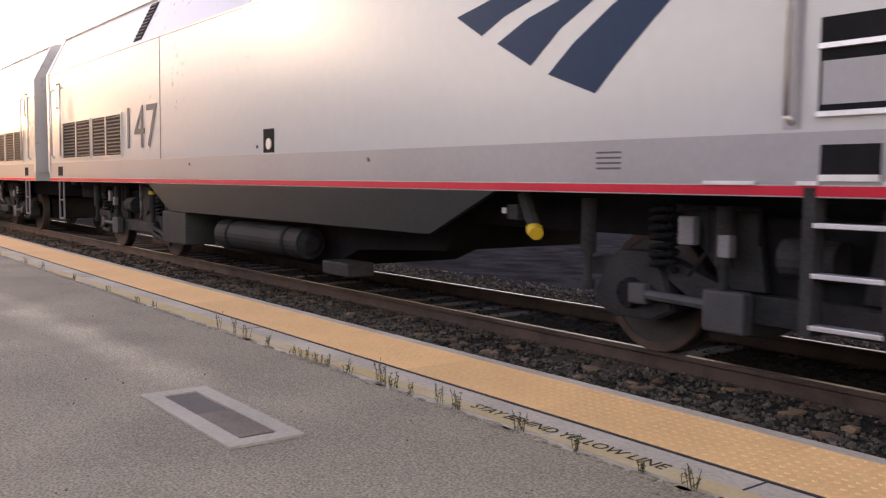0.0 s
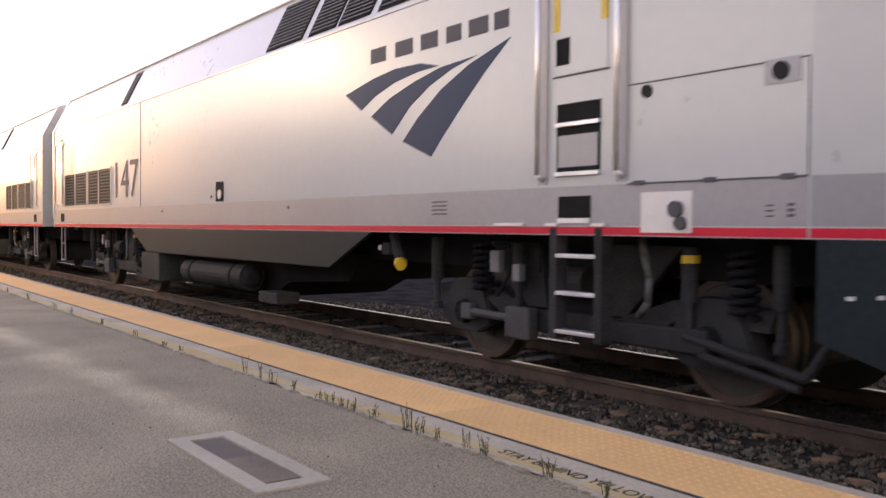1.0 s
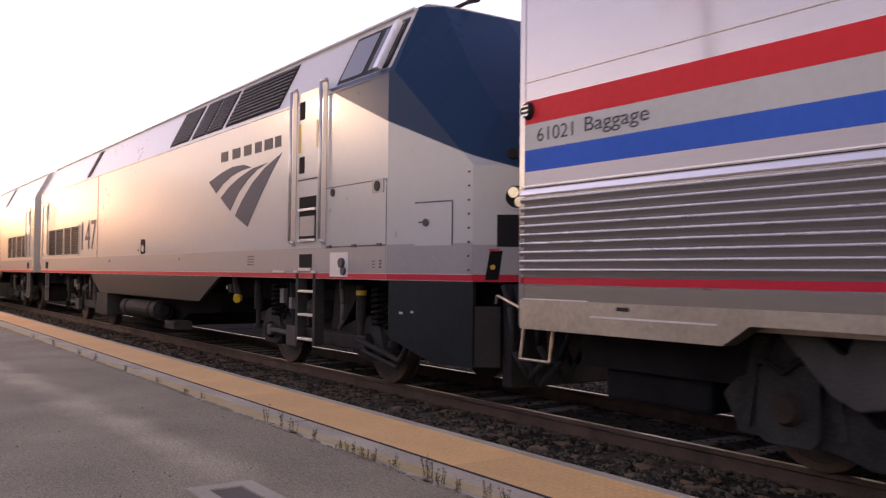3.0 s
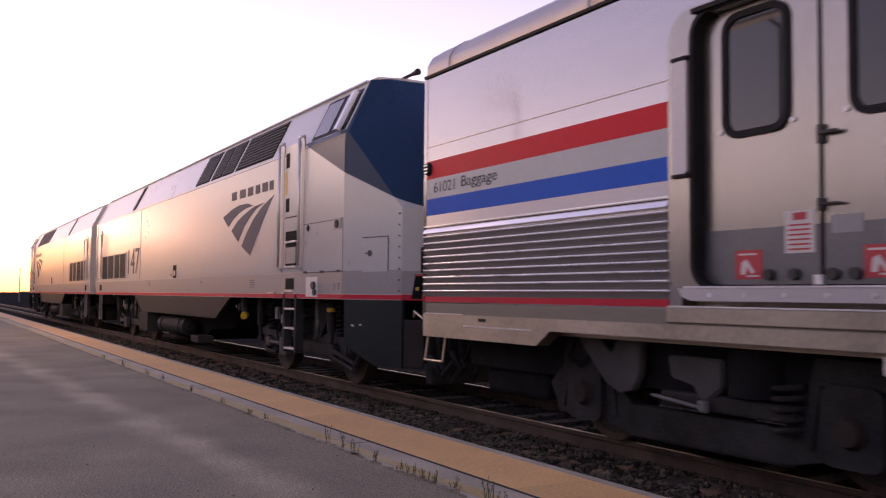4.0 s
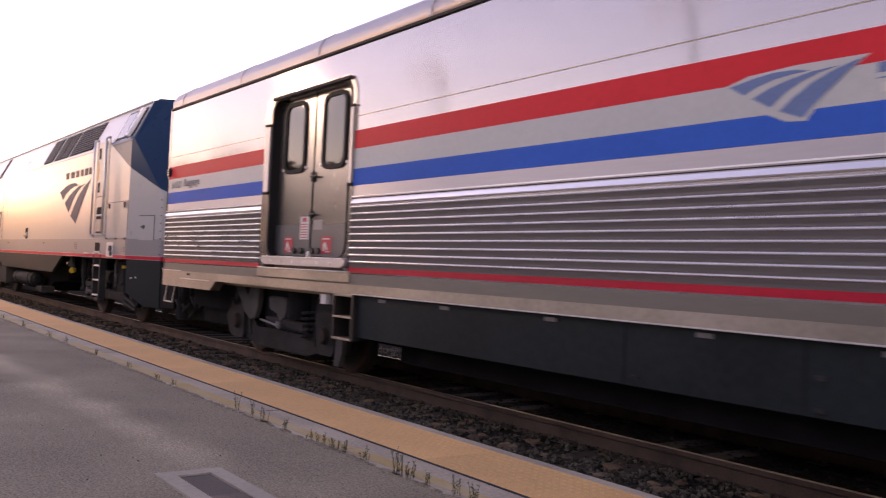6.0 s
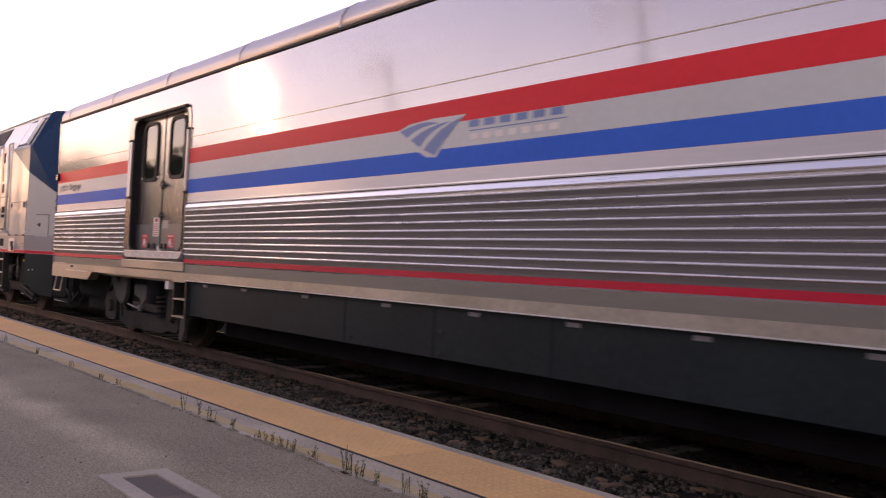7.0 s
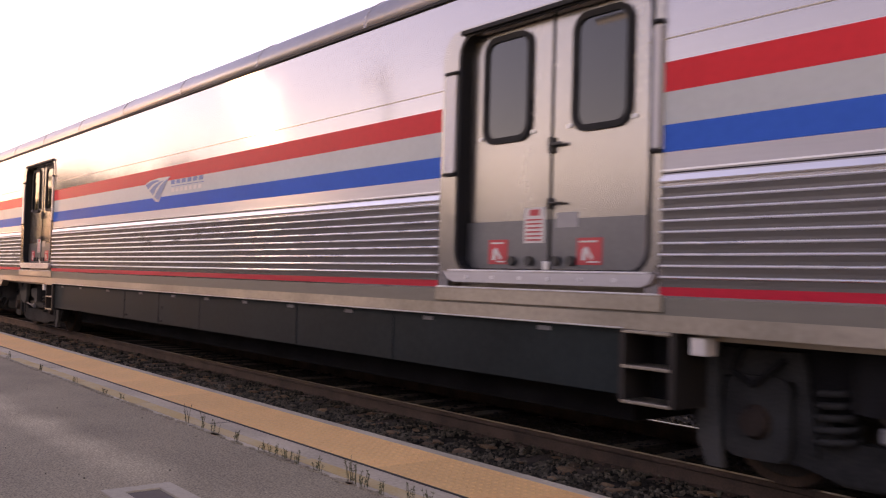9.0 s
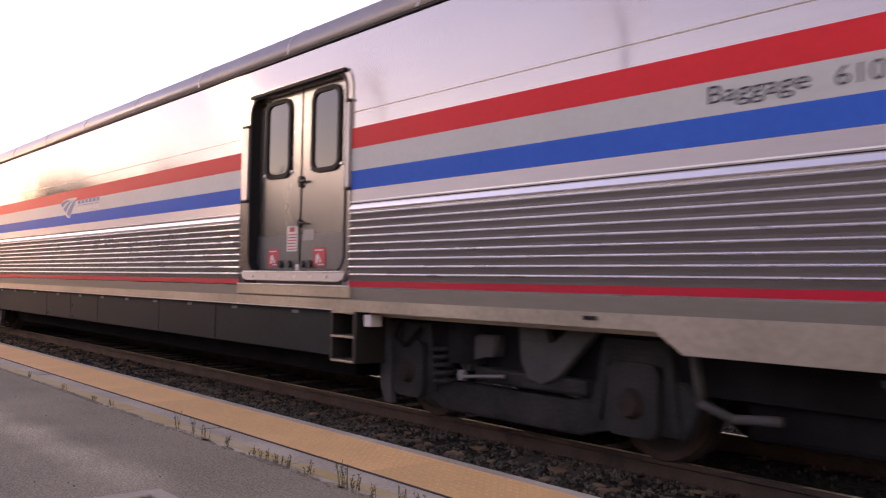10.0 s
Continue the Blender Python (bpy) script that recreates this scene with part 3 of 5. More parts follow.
# Unseen lamp, added only to put the bright glare on the train's steel.
def unseen_glare_lamp(x, y, z):
    e = thing("unseen_glare_lamp", "unseen yellowish lamp on a dark post, added for the glare on the steel", "lamp", at=pose(x, y, 0))
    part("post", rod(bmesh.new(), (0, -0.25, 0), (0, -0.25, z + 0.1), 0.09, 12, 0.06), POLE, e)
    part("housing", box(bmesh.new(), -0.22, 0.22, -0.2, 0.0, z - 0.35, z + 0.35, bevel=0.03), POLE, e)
    part("lens", box(bmesh.new(), -0.17, 0.17, 0.0, 0.015, z - 0.3, z + 0.3), GLARE_GLOW, e, "yellowish glowing lens")


unseen_glare_lamp(-27.8, -3.7, 7.0)
for x in (-20.4, -11.6):
    platform_lamp(x)


# ---- the train ----
HW = 1.515                 # locomotive's half width
U = Vector((0.395, 0.81)).normalized()      # up the shoulder, inwards and up
LOCO_PAINT = SILVER.copy()
LOCO_PAINT.name = "silver_and_navy_livery"


def livery_mask(m):
    """Navy cab paint above a slanting line, silver elsewhere."""
    n, l = m.node_tree.nodes, m.node_tree.links
    co, sep = n.new("ShaderNodeTexCoord"), n.new("ShaderNodeSeparateXYZ")
    l.new(co.outputs["Object"], sep.inputs[0])

    def calc(op, a, b):
        k = n.new("ShaderNodeMath")
        k.operation = op
        for i, v in enumerate((a, b)):
            if isinstance(v, float):
                k.inputs[i].default_value = v
            else:
                l.new(v, k.inputs[i])
        return k.outputs[0]

    x, z = sep.outputs["X"], sep.outputs["Z"]
    diag = calc("SUBTRACT", 2.84, calc("MULTIPLY", x, 0.40))
    over = calc("GREATER_THAN", z, diag)
    nose = calc("GREATER_THAN", x, -0.64)
    below = calc("MULTIPLY", calc("LESS_THAN", z, 3.72), calc("GREATER_THAN", x, -2.2))
    mask = calc("MULTIPLY", over, calc("MAXIMUM", nose, below))
    b = n["Principled BSDF"]
    old = b.inputs["Base Color"].links[0].from_socket
    mix = n.new("ShaderNodeMix")
    mix.data_type = "RGBA"
    l.new(mask, mix.inputs[0])
    l.new(old, mix.inputs[6])
    mix.inputs[7].default_value = (0.006, 0.042, 0.095, 1)
    l.new(mix.outputs[2], b.inputs["Base Color"])
    met = calc("MULTIPLY", calc("SUBTRACT", 1.0, mask), 0.1)
    l.new(calc("SUBTRACT", 0.3, calc("MULTIPLY", mask, 0.22)), b.inputs["Specular IOR Level"])
    l.new(calc("SUBTRACT", 0.12, calc("MULTIPLY", mask, 0.08)), b.inputs["Coat Weight"])
    l.new(met, b.inputs["Metallic"])


livery_mask(LOCO_PAINT)


def wheelset(parent, x, r):
    bm = bmesh.new()
    rod(bm, (0, -1.05, 0), (0, 1.05, 0), 0.085, 14)
    for s in (-1, 1):
        y = s * 0.7535
        rod(bm, (0, y - 0.06, 0), (0, y + 0.06, 0), r, 40)
        rod(bm, (0, y - s * 0.075, 0), (0, y - s * 0.055, 0), r + 0.028, 40)
        rod(bm, (0, y + s * 0.055, 0), (0, y + s * 0.066, 0), r - 0.012, 40)
        rod(bm, (0, y + s * 0.06, 0), (0, y + s * 0.125, 0), 0.16, 20, 0.13)
        for k in range(6):
            a = k * math.pi / 3
            rod(bm, (0.26 * math.cos(a), y + s * 0.06, 0.26 * math.sin(a)), (0.26 * math.cos(a), y + s * 0.078, 0.26 * math.sin(a)), 0.03, 8)
    w = part("wheelset", bm, WHEEL, parent, "worn brown steel wheels on an axle")
    w.matrix_basis = pose(x, 0, r)
    rims = bmesh.new()
    for s in (-1, 1):
        n = 40
        y = s * 0.7535 + s * 0.068
        o = [(math.cos(6.2832 * k / n) * (r - 0.004), math.sin(6.2832 * k / n) * (r - 0.004)) for k in range(n)]
        i = [(math.cos(6.2832 * k / n) * (r - 0.07), math.sin(6.2832 * k / n) * (r - 0.07)) for k in range(n)]
        ring(rims, o, i, y - 0.008, y + 0.008)
    pieces("rim", rims, RUST, w, "rust-brown wheel rims")
    return w


def coil(bm, x, y, z0, z1, r, turns=6, wire=0.022):
    """A coil spring as a run of short rods."""
    n = turns * 10
    pts = [(x + r * math.cos(6.2832 * turns * k / n), y + r * math.sin(6.2832 * turns * k / n), z0 + (z1 - z0) * k / n) for k in range(n + 1)]
    return pipe(bm, pts, wire, 5)


def loco_truck(loco, cx, s):
    e = []
    for k in (-1, 1):
        e.append(wheelset(loco, cx + k * 1.5, 0.508))
    for y in (-s, s):                        # both sides of the truck
        o, i = y * 1.10, y * 0.98
        bm = prism(bmesh.new(), [(cx - 2.05, 0.74), (cx - 1.75, 0.80), (cx - 1.15, 0.80), (cx - 0.55, 0.60), (cx + 0.55, 0.60), (cx + 1.15, 0.80), (cx + 1.75, 0.80),
                                 (cx + 2.05, 0.78), (cx + 2.0, 0.62), (cx + 1.2, 0.66), (cx + 0.75, 0.40), (cx - 0.75, 0.40), (cx - 1.2, 0.66), (cx - 2.0, 0.62)], i, o)
        part("truck_frame", bm, TRUCK, loco, "dusty dark cast truck side frame")
        bm = prism(bmesh.new(), [(cx - 1.2, 1.22), (cx - 0.45, 1.22), (cx - 0.35, 0.62), (cx - 0.62, 0.62)], y * 1.0, y * 1.06)
        prism(bm, [(cx + 1.2, 1.22), (cx + 0.45, 1.22), (cx + 0.35, 0.62), (cx + 0.62, 0.62)], y * 1.0, y * 1.06)
        pieces("gusset", bm, TRUCK, loco)
        bm = pipe(bmesh.new(), [(cx + 1.35, y * 1.22, 0.55), (cx + 2.05, y * 1.2, 0.42), (cx + 2.35, y * 1.2, 0.36), (cx + 2.5, y * 1.15, 0.62)], 0.035)
        pipe(bm, [(cx + 1.5, y * 1.22, 0.42), (cx + 2.3, y * 1.2, 0.28)], 0.03)
        part("brake_rigging", bm, TRUCK, loco)
        for k in (-1, 1):
            ax = cx + k * 1.5
            bm = prism(bmesh.new(), [(ax - 0.42 * 1, 0.40), (ax - 0.3, 0.72), (ax - 0.16, 0.84), (ax + 0.16, 0.84), (ax + 0.3, 0.72), (ax + 0.42, 0.40), (ax + 0.2, 0.30), (ax - 0.2, 0.30)], y * 0.9, y * 1.13)
            bmesh.ops.bevel(bm, geom=list(bm.edges), offset=0.02, segments=2, affect="EDGES")
            jb = part("axle_box", bm, TRUCK, loco, "dusty axle box casting")
            bm = rod(bmesh.new(), (ax, y * 1.12, 0.508), (ax, y * 1.19, 0.508), 0.13, 18, 0.11)
            for q in range(6):
                a = q * math.pi / 3
                rod(bm, (ax + 0.09 * math.cos(a), y * 1.18, 0.508 + 0.09 * math.sin(a)), (ax + 0.09 * math.cos(a), y * 1.20, 0.508 + 0.09 * math.sin(a)), 0.014, 6)
            part("axle_cap", bm, UNDER, jb)
            part("coil_spring", coil(bmesh.new(), ax + 0.34, y * 1.17, 0.72, 1.20, 0.095, 7, 0.024), UNDER, loco, "dark coil spring", True)
        for dx, top in ((-1.94, 1.25), (-0.62, 1.22), (1.36, 1.22), (2.15, 1.25)):
            bm = rod(bmesh.new(), (cx + dx, y * 1.17, 0.55), (cx + dx, y * 1.17, 0.85), 0.035, 10)
            rod(bm, (cx + dx, y * 1.17, 0.80), (cx + dx, y * 1.17, top), 0.065, 12)
            rod(bm, (cx + dx, y * 1.17, 0.50), (cx + dx, y * 1.17, 0.58), 0.06, 10)
            da = part("damper", bm, TRUCK, loco, "grey tubular damper")
            if dx == 1.36:
                part("damper_band", rod(bmesh.new(), (cx + dx, y * 1.17, 1.10), (cx + dx, y * 1.17, 1.16), 0.068, 12), YELLOW, da, "yellow band")
        bm = pipe(bmesh.new(), [(cx - 1.35, y * 1.2, 0.52), (cx - 0.55, y * 1.2, 0.50)], 0.04, 8)
        box(bm, cx - 0.75, cx - 0.4, y * 1.12, y * 1.24, 0.32, 0.62, bevel=0.02)
        box(bm, cx - 1.45, cx - 1.28, y * 1.14, y * 1.24, 0.44, 0.60, bevel=0.02)
        part("traction_rod", bm, FORK, loco, "grey steel traction rod")
        part("lower_beam", box(bmesh.new(), cx + 0.35, cx + 1.55, y * 1.14, y * 1.22, 0.42, 0.60, bevel=0.015), TRUCK, loco)
        part("brake_hose", pipe(bmesh.new(), [(cx + 0.92, y * 1.22, 1.27), (cx + 0.98, y * 1.25, 1.16), (cx + 1.04, y * 1.26, 0.98), (cx + 1.02, y * 1.25, 0.78), (cx + 0.90, y * 1.22, 0.66)], 0.03, 8), HOSE, loco, "grey looped brake hose", True)
        bm = bmesh.new()
        pipe(bm, [(cx - 0.75, y * 1.2, 1.22), (cx - 0.72, y * 1.22, 0.9), (cx - 0.9, y * 1.2, 0.7)], 0.016, 6)
        pipe(bm, [(cx - 1.0, y * 1.15, 1.2), (cx - 0.35, y * 1.15, 1.2), (cx - 0.35, y * 1.15, 0.95)], 0.014, 6)
        part("air_hose", bm, UNDER, loco, "dark rubber air hoses")
        bm = box(bmesh.new(), cx - 0.98, cx - 0.84, y * 1.16, y * 1.24, 0.93, 1.14, bevel=0.01)
        box(bm, cx - 0.62, cx - 0.52, y * 1.18, y * 1.26, 0.86, 1.02, bevel=0.01)
        pieces("brake_valve", bm, VALVE, loco, "pale grey brake valve")
        part("brake_cylinder", rod(bmesh.new(), (cx - 0.2, y * 1.05, 0.88), (cx + 0.2, y * 1.05, 0.88), 0.14, 16), TRUCK, loco)
    part("bolster", box(bmesh.new(), cx - 0.5, cx + 0.5, -0.95, 0.95, 0.55, 1.15, bevel=0.03), UNDER, loco)
    part("motor", box(bmesh.new(), cx - 1.9, cx + 1.9, -0.6, 0.6, 0.3, 0.85, bevel=0.05), UNDER, loco)
    return e


SWOOSH = [[(-6.51, 2.87), (-5.91, 2.98), (-5.45, 3.03), (-4.97, 3.02), (-4.64, 2.95), (-5.02, 2.94), (-5.45, 2.89), (-5.85, 2.79), (-6.15, 2.66)],
          [(-5.94, 2.57), (-5.56, 2.73), (-5.12, 2.84), (-4.63, 2.93), (-4.04, 2.96), (-4.44, 2.89), (-4.82, 2.77), (-5.17, 2.60), (-5.51, 2.34)],
          [(-5.30, 2.25), (-5.02, 2.47), (-4.62, 2.71), (-4.17, 2.89), (-3.55, 3.05), (-3.91, 2.80), (-4.25, 2.53), (-4.57, 2.26), (-4.78, 2.06)]]


def shoulder(bm, s, x0, x1, t0, t1, d0, d1):
    """A block on the sloping shoulder: t up the slope from its foot, d out from it."""
    nrm = Vector((-U.y, U.x))
    vs = []
    for x in (x0, x1):
        for t in (t0, t1):
            for d in (d0, d1):
                v = Vector((-HW, 3.66)) + U * t + nrm * d
                vs.append(bm.verts.new((x, -s * v.x, v.y)))
    for f in ((0, 1, 3, 2), (4, 6, 7, 5), (0, 4, 5, 1), (2, 3, 7, 6), (0, 2, 6, 4), (1, 5, 7, 3)):
        bm.faces.new([vs[i] for i in f])
    return bm


def louvre(parent, name, label, x0, x1, n, s, upright=None):
    """A vent on the shoulder (or on the upright side): dark backing, frame and slats."""
    if upright:
        z0, z1 = upright
        v = part(name, B(x0, x1, s * (HW - 0.02), s * (HW + 0.004), z0, z1), OPENING_SHADE, parent, label)
        for k in range(n):
            z = z0 + (k + 0.5) * (z1 - z0) / n
            part("slat", box(bmesh.new(), x0, x1, s * (HW + 0.0), s * (HW + 0.016), z - 0.012, z + 0.012, turn=None), SLAT, v)
        bm = bmesh.new()
        for a, b, c, d in ((x0 - 0.03, x1 + 0.03, z1, z1 + 0.03), (x0 - 0.03, x1 + 0.03, z0 - 0.03, z0), (x0 - 0.03, x0, z0, z1), (x1, x1 + 0.03, z0, z1)):
            box(bm, a, b, s * (HW - 0.01), s * (HW + 0.02), c, d)
        pieces("frame", bm, SILVER, v)
        return v
    v = part(name, shoulder(bmesh.new(), s, x0, x1, 0.05, 0.80, -0.02, 0.006), OPENING_SHADE, parent, label)
    for k in range(n):
        t = 0.07 + (k + 0.5) * 0.71 / n
        part("slat", shoulder(bmesh.new(), s, x0 + 0.02, x1 - 0.02, t - 0.011, t + 0.011, 0.004, 0.022), SLAT, v)
    return v


def locomotive(name, s, number):
    """Streamlined diesel locomotive; x from -21.3 (flat end) to 1.05 (cab nose), z from the rail. s: the side with the details."""
    loco = thing(name, "silver diesel passenger locomotive with navy cab and thin red line", "locomotive", "locomotives of the train")
    sec = [(HW, 1.30), (HW, 3.66), (1.12, 4.47), (1.0, 4.53), (0.6, 4.56), (-0.6, 4.56), (-1.0, 4.53), (-1.12, 4.47), (-HW, 3.66), (-HW, 1.30)]
    bm = extrude_x(bmesh.new(), sec, -21.3, -0.64)
    # nose: levels of half plans
    lev = [(1.30, HW, (0.62, 1.24), (1.02, 0.78), (1.08, 0.0)), (2.50, HW, (0.62, 1.24), (1.02, 0.78), (1.08, 0.0)), (3.10, HW, (0.015, 1.372), (0.61, 0.92), (0.70, 0.0)),
           (3.66, HW, (-0.55, 1.495), (0.15, 0.95), (0.26, 0.0)), (4.47, 1.12, (-0.62, 1.115), (-0.45, 0.90), (-0.42, 0.0))]
    rings = []
    for z, w, p2, p3, p4 in lev:
        half = [(-0.64, w), p2, p3, p4]
        pts = [(x, -y) for x, y in half] + [(x, y) for x, y in half[-2::-1]]
        rings.append([bm.verts.new((x, y, z)) for x, y in pts])
    for a, b in zip(rings, rings[1:]):
        for i in range(len(a) - 1):
            bm.faces.new((a[i], a[i + 1], b[i + 1], b[i]))
    bm.faces.new(rings[-1])
    bm.faces.new(rings[0][::-1])
    part("body", bm, LOCO_PAINT, loco, "silver body with navy cab")
    sy = lambda a, b: (s * (HW + a), s * (HW + b))
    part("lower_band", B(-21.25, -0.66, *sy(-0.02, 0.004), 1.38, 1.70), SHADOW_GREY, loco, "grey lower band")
    part("red_stripe", B(-21.25, -0.66, *sy(-0.02, 0.007), 1.308, 1.37), RED_LINE, loco, "thin red stripe")
    # band and stripe on the tapering nose
    for nm, z0, z1, mat in (("lower_band", 1.38, 1.70, SHADOW_GREY), ("red_stripe", 1.308, 1.37, RED_LINE)):
        bm = bmesh.new()
        o = 0.006 if nm == "red_stripe" else 0.004
        pl = [(-0.64, HW + o), (0.62, 1.24 + o), (0.62, 1.20), (-0.64, HW - 0.03)]
        a = [bm.verts.new((x, s * y, z0)) for x, y in pl]
        b = [bm.verts.new((x, s * y, z1)) for x, y in pl]
        bm.faces.new(a)
        bm.faces.new(b)
        for i in range(4):
            bm.faces.new((a[i], a[(i + 1) % 4], b[(i + 1) % 4], b[i]))
        part(nm, bm, mat, loco)
    # panel seams
    bm = bmesh.new()
    box(bm, -14.24, -14.225, *sy(-0.01, 0.0045), 1.70, 3.64)
    box(bm, -21.25, -0.66, *sy(-0.01, 0.0035), 3.63, 3.64)
    box(bm, -2.16, -0.66, *sy(-0.01, 0.003), 2.44, 2.452)
    box(bm, -2.16, -0.66, *sy(-0.01, 0.0075), 1.69, 1.705)
    box(bm, -0.665, -0.655, *sy(-0.01, 0.003), 1.70, 2.45)
    pieces("panel_seam", bm, TEXT_GREY, loco)
    bm = bmesh.new()
    for x in (-2.05, -1.4, -0.8):
        box(bm, x - 0.05, x + 0.05, *sy(0, 0.02), 1.685, 1.72, bevel=0.004)
    pieces("hinge", bm, TEXT_GREY, loco)
    # roof and shoulder vents
    louvre(loco, "roof_vent", "dark louvred roof vent", -8.75, -7.68, 12, s)
    louvre(loco, "roof_vent", "dark louvred roof vent", -7.50, -6.80, 12, s)
    louvre(loco, "roof_vent", "dark louvred roof vent", -6.74, -6.00, 12, s)
    louvre(loco, "roof_vent", "wide louvred roof vent", -5.85, -3.72, 10, s)
    louvre(loco, "roof_vent", "small dark roof vent", -15.55, -15.15, 10, s)
    louvre(loco, "side_vent", "louvred side air intake", -20.1, -18.1, 11, s, (1.80, 2.52))
    louvre(loco, "side_vent", "louvred side air intake", -17.95, -16.2, 11, s, (1.80, 2.52))
    part("shoulder_rail", shoulder(bmesh.new(), s, -21.2, -0.7, 0.865, 0.90, -0.01, 0.03), SILVER, loco)
    bm = bmesh.new()
    for x, w in ((-19, 1.5), (-12.5, 2.0), (-8, 3.0)):
        box(bm, x - w / 2, x + w / 2, -0.75, 0.75, 4.52, 4.62, bevel=0.02)
    pieces("roof_hatch", bm, ROOF, loco)
    bm = pipe(bmesh.new(), [(-0.9, s * 0.5, 4.52), (-0.9, s * 0.5, 4.60), (-0.55, s * 0.5, 4.61)], 0.025)
    rod(bm, (-0.55, s * 0.5, 4.61), (-0.35, s * 0.5, 4.61), 0.025, 10, 0.05)
    part("horn", bm, GASKET_AND_RECESS, loco)
    # cab door, grab rails, steps
    door = part("cab_door", B(-2.98, -2.38, *sy(-0.02, 0.006), 2.62, 3.78), SILVER, loco, "silver cab door")
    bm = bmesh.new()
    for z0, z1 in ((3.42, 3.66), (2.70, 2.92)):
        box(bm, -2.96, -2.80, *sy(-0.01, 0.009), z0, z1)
    pieces("foot_hole", bm, OPENING_SHADE, door)
    bm = bmesh.new()
    box(bm, -2.99, -2.92, *sy(-0.01, 0.010), 2.98, 3.36)
    box(bm, -2.45, -2.38, *sy(-0.01, 0.010), 3.00, 3.36)
    pieces("marking", bm, YELLOW, door, "yellow edge marking")
    part("seam", B(-3.0, -2.36, *sy(-0.01, 0.0075), 2.60, 2.615), TEXT_GREY, door)
    st = part("step_recess", B(-2.95, -2.45, *sy(-0.02, 0.005), 1.80, 2.38), OPENING_SHADE, loco, "flat dark panel standing for the shaded step recess")
    part("step_back", B(-2.93, -2.48, *sy(-0.02, 0.007), 1.86, 2.12), SHADOW_GREY, st)
    part("tread", box(bmesh.new(), -2.95, -2.45, *sy(-0.02, 0.03), 2.19, 2.225, bevel=0.004), BRIGHT, st)
    part("tread", box(bmesh.new(), -2.95, -2.45, *sy(-0.02, 0.03), 1.785, 1.82, bevel=0.004), BRIGHT, st)
    for x in (-3.12, -2.22):
        bm = pipe(bmesh.new(), [(x, s * (HW - 0.02), 3.86), (x, s * (HW + 0.07), 3.82), (x, s * (HW + 0.07), 1.80), (x, s * (HW - 0.02), 1.75)], 0.022)
        part("grab_rail", bm, BRIGHT, loco, "bright steel grab rail", True)
        part("rail_channel", B(x - 0.06, x + 0.06, *sy(-0.01, 0.005), 1.72, 3.84), SHADOW_GREY, loco)
    lad = part("step_hole", B(-2.92, -2.55, *sy(-0.02, 0.009), 1.42, 1.62), OPENING_SHADE, loco)
    part("tread", B(-2.92, -2.55, *sy(-0.01, 0.02), 1.40, 1.44), BRIGHT, lad)
    ld = part("ladder", B(-3.02, -2.94, *sy(-0.12, 0.01), 0.44, 1.36), TRUCK, loco, "dark steel boarding ladder")
    part("stringer", B(-2.50, -2.42, *sy(-0.12, 0.01), 0.44, 1.36), TRUCK, ld)
    for z in (1.13, 0.82, 0.50):
        part("rung", box(bmesh.new(), -2.95, -2.49, *sy(-0.10, 0.012), z - 0.016, z + 0.016, bevel=0.004), BRIGHT, ld, "bright worn rung")
    bm = bmesh.new()
    for a, b in ((-3.75, -3.35), (-3.06, -2.92), (-2.52, -2.38)):
        box(bm, a, b, *sy(0.0, 0.03), 1.375, 1.40)
    pieces("sill_bracket", bm, BRIGHT, loco, "worn bright sill brackets")
    part("small_ladder", pipe(pipe(bmesh.new(), [(-20.55, s * 1.5, 1.3), (-20.55, s * 1.5, 0.5), (-20.2, s * 1.5, 0.5), (-20.2, s * 1.5, 1.3)], 0.02), [(-20.55, s * 1.5, 0.9), (-20.2, s * 1.5, 0.9)], 0.014), VALVE, loco)
    # cab window
    part("cab_window", shoulder(bmesh.new(), s, -1.98, -0.72, 0.08, 0.78, -0.02, 0.006), GASKET_AND_RECESS, loco, "black framed cab side window")
    part("pane", shoulder(bmesh.new(), s, -1.92, -1.36, 0.13, 0.73, 0.0, 0.012), GLASS, [c for c in loco.children if c.name.startswith("cab_window")][-1])
    part("pane", shoulder(bmesh.new(), s, -1.22, -0.78, 0.13, 0.73, 0.0, 0.012), GLASS, [c for c in loco.children if c.name.startswith("cab_window")][-1])
    part("mirror", shoulder(bmesh.new(), s, -0.92, -0.82, 0.05, 0.72, 0.02, 0.09), BRIGHT, loco)
    # port, labels, hatch, patch
    part("filler_port", box(bmesh.new(), -10.5, -10.2, *sy(-0.02, 0.005), 1.72, 2.02), OPENING_SHADE, loco, "flat dark panel standing for the shaded filler port")
    part("port_cap", rod(bmesh.new(), (-10.33, s * (HW - 0.03), 1.83), (-10.33, s * (HW + 0.02), 1.83), 0.07, 14), BRIGHT, loco)
    bm = bmesh.new()
    for x, z in ((-8.0, 1.60), (-13.0, 1.60), (-10.68, 1.80)):
        box(bm, x - 0.02, x + 0.02, *sy(-0.01, 0.012), z - 0.02, z + 0.02)
    for x0 in (-4.75,):
        for k in range(4):
            box(bm, x0, x0 + 0.25, *sy(-0.01, 0.006), 1.48 + 0.04 * k, 1.495 + 0.04 * k)
    pieces("small_marking", bm, TEXT_GREY, loco)
    bm = rod(bmesh.new(), (-1.98, s * HW, 2.38), (-1.98, s * (HW + 0.012), 2.38), 0.05, 14)
    rod(bm, (-0.86, s * HW, 2.38), (-0.86, s * (HW + 0.02), 2.38), 0.06, 14)
    pieces("latch", bm, GASKET_AND_RECESS, loco)
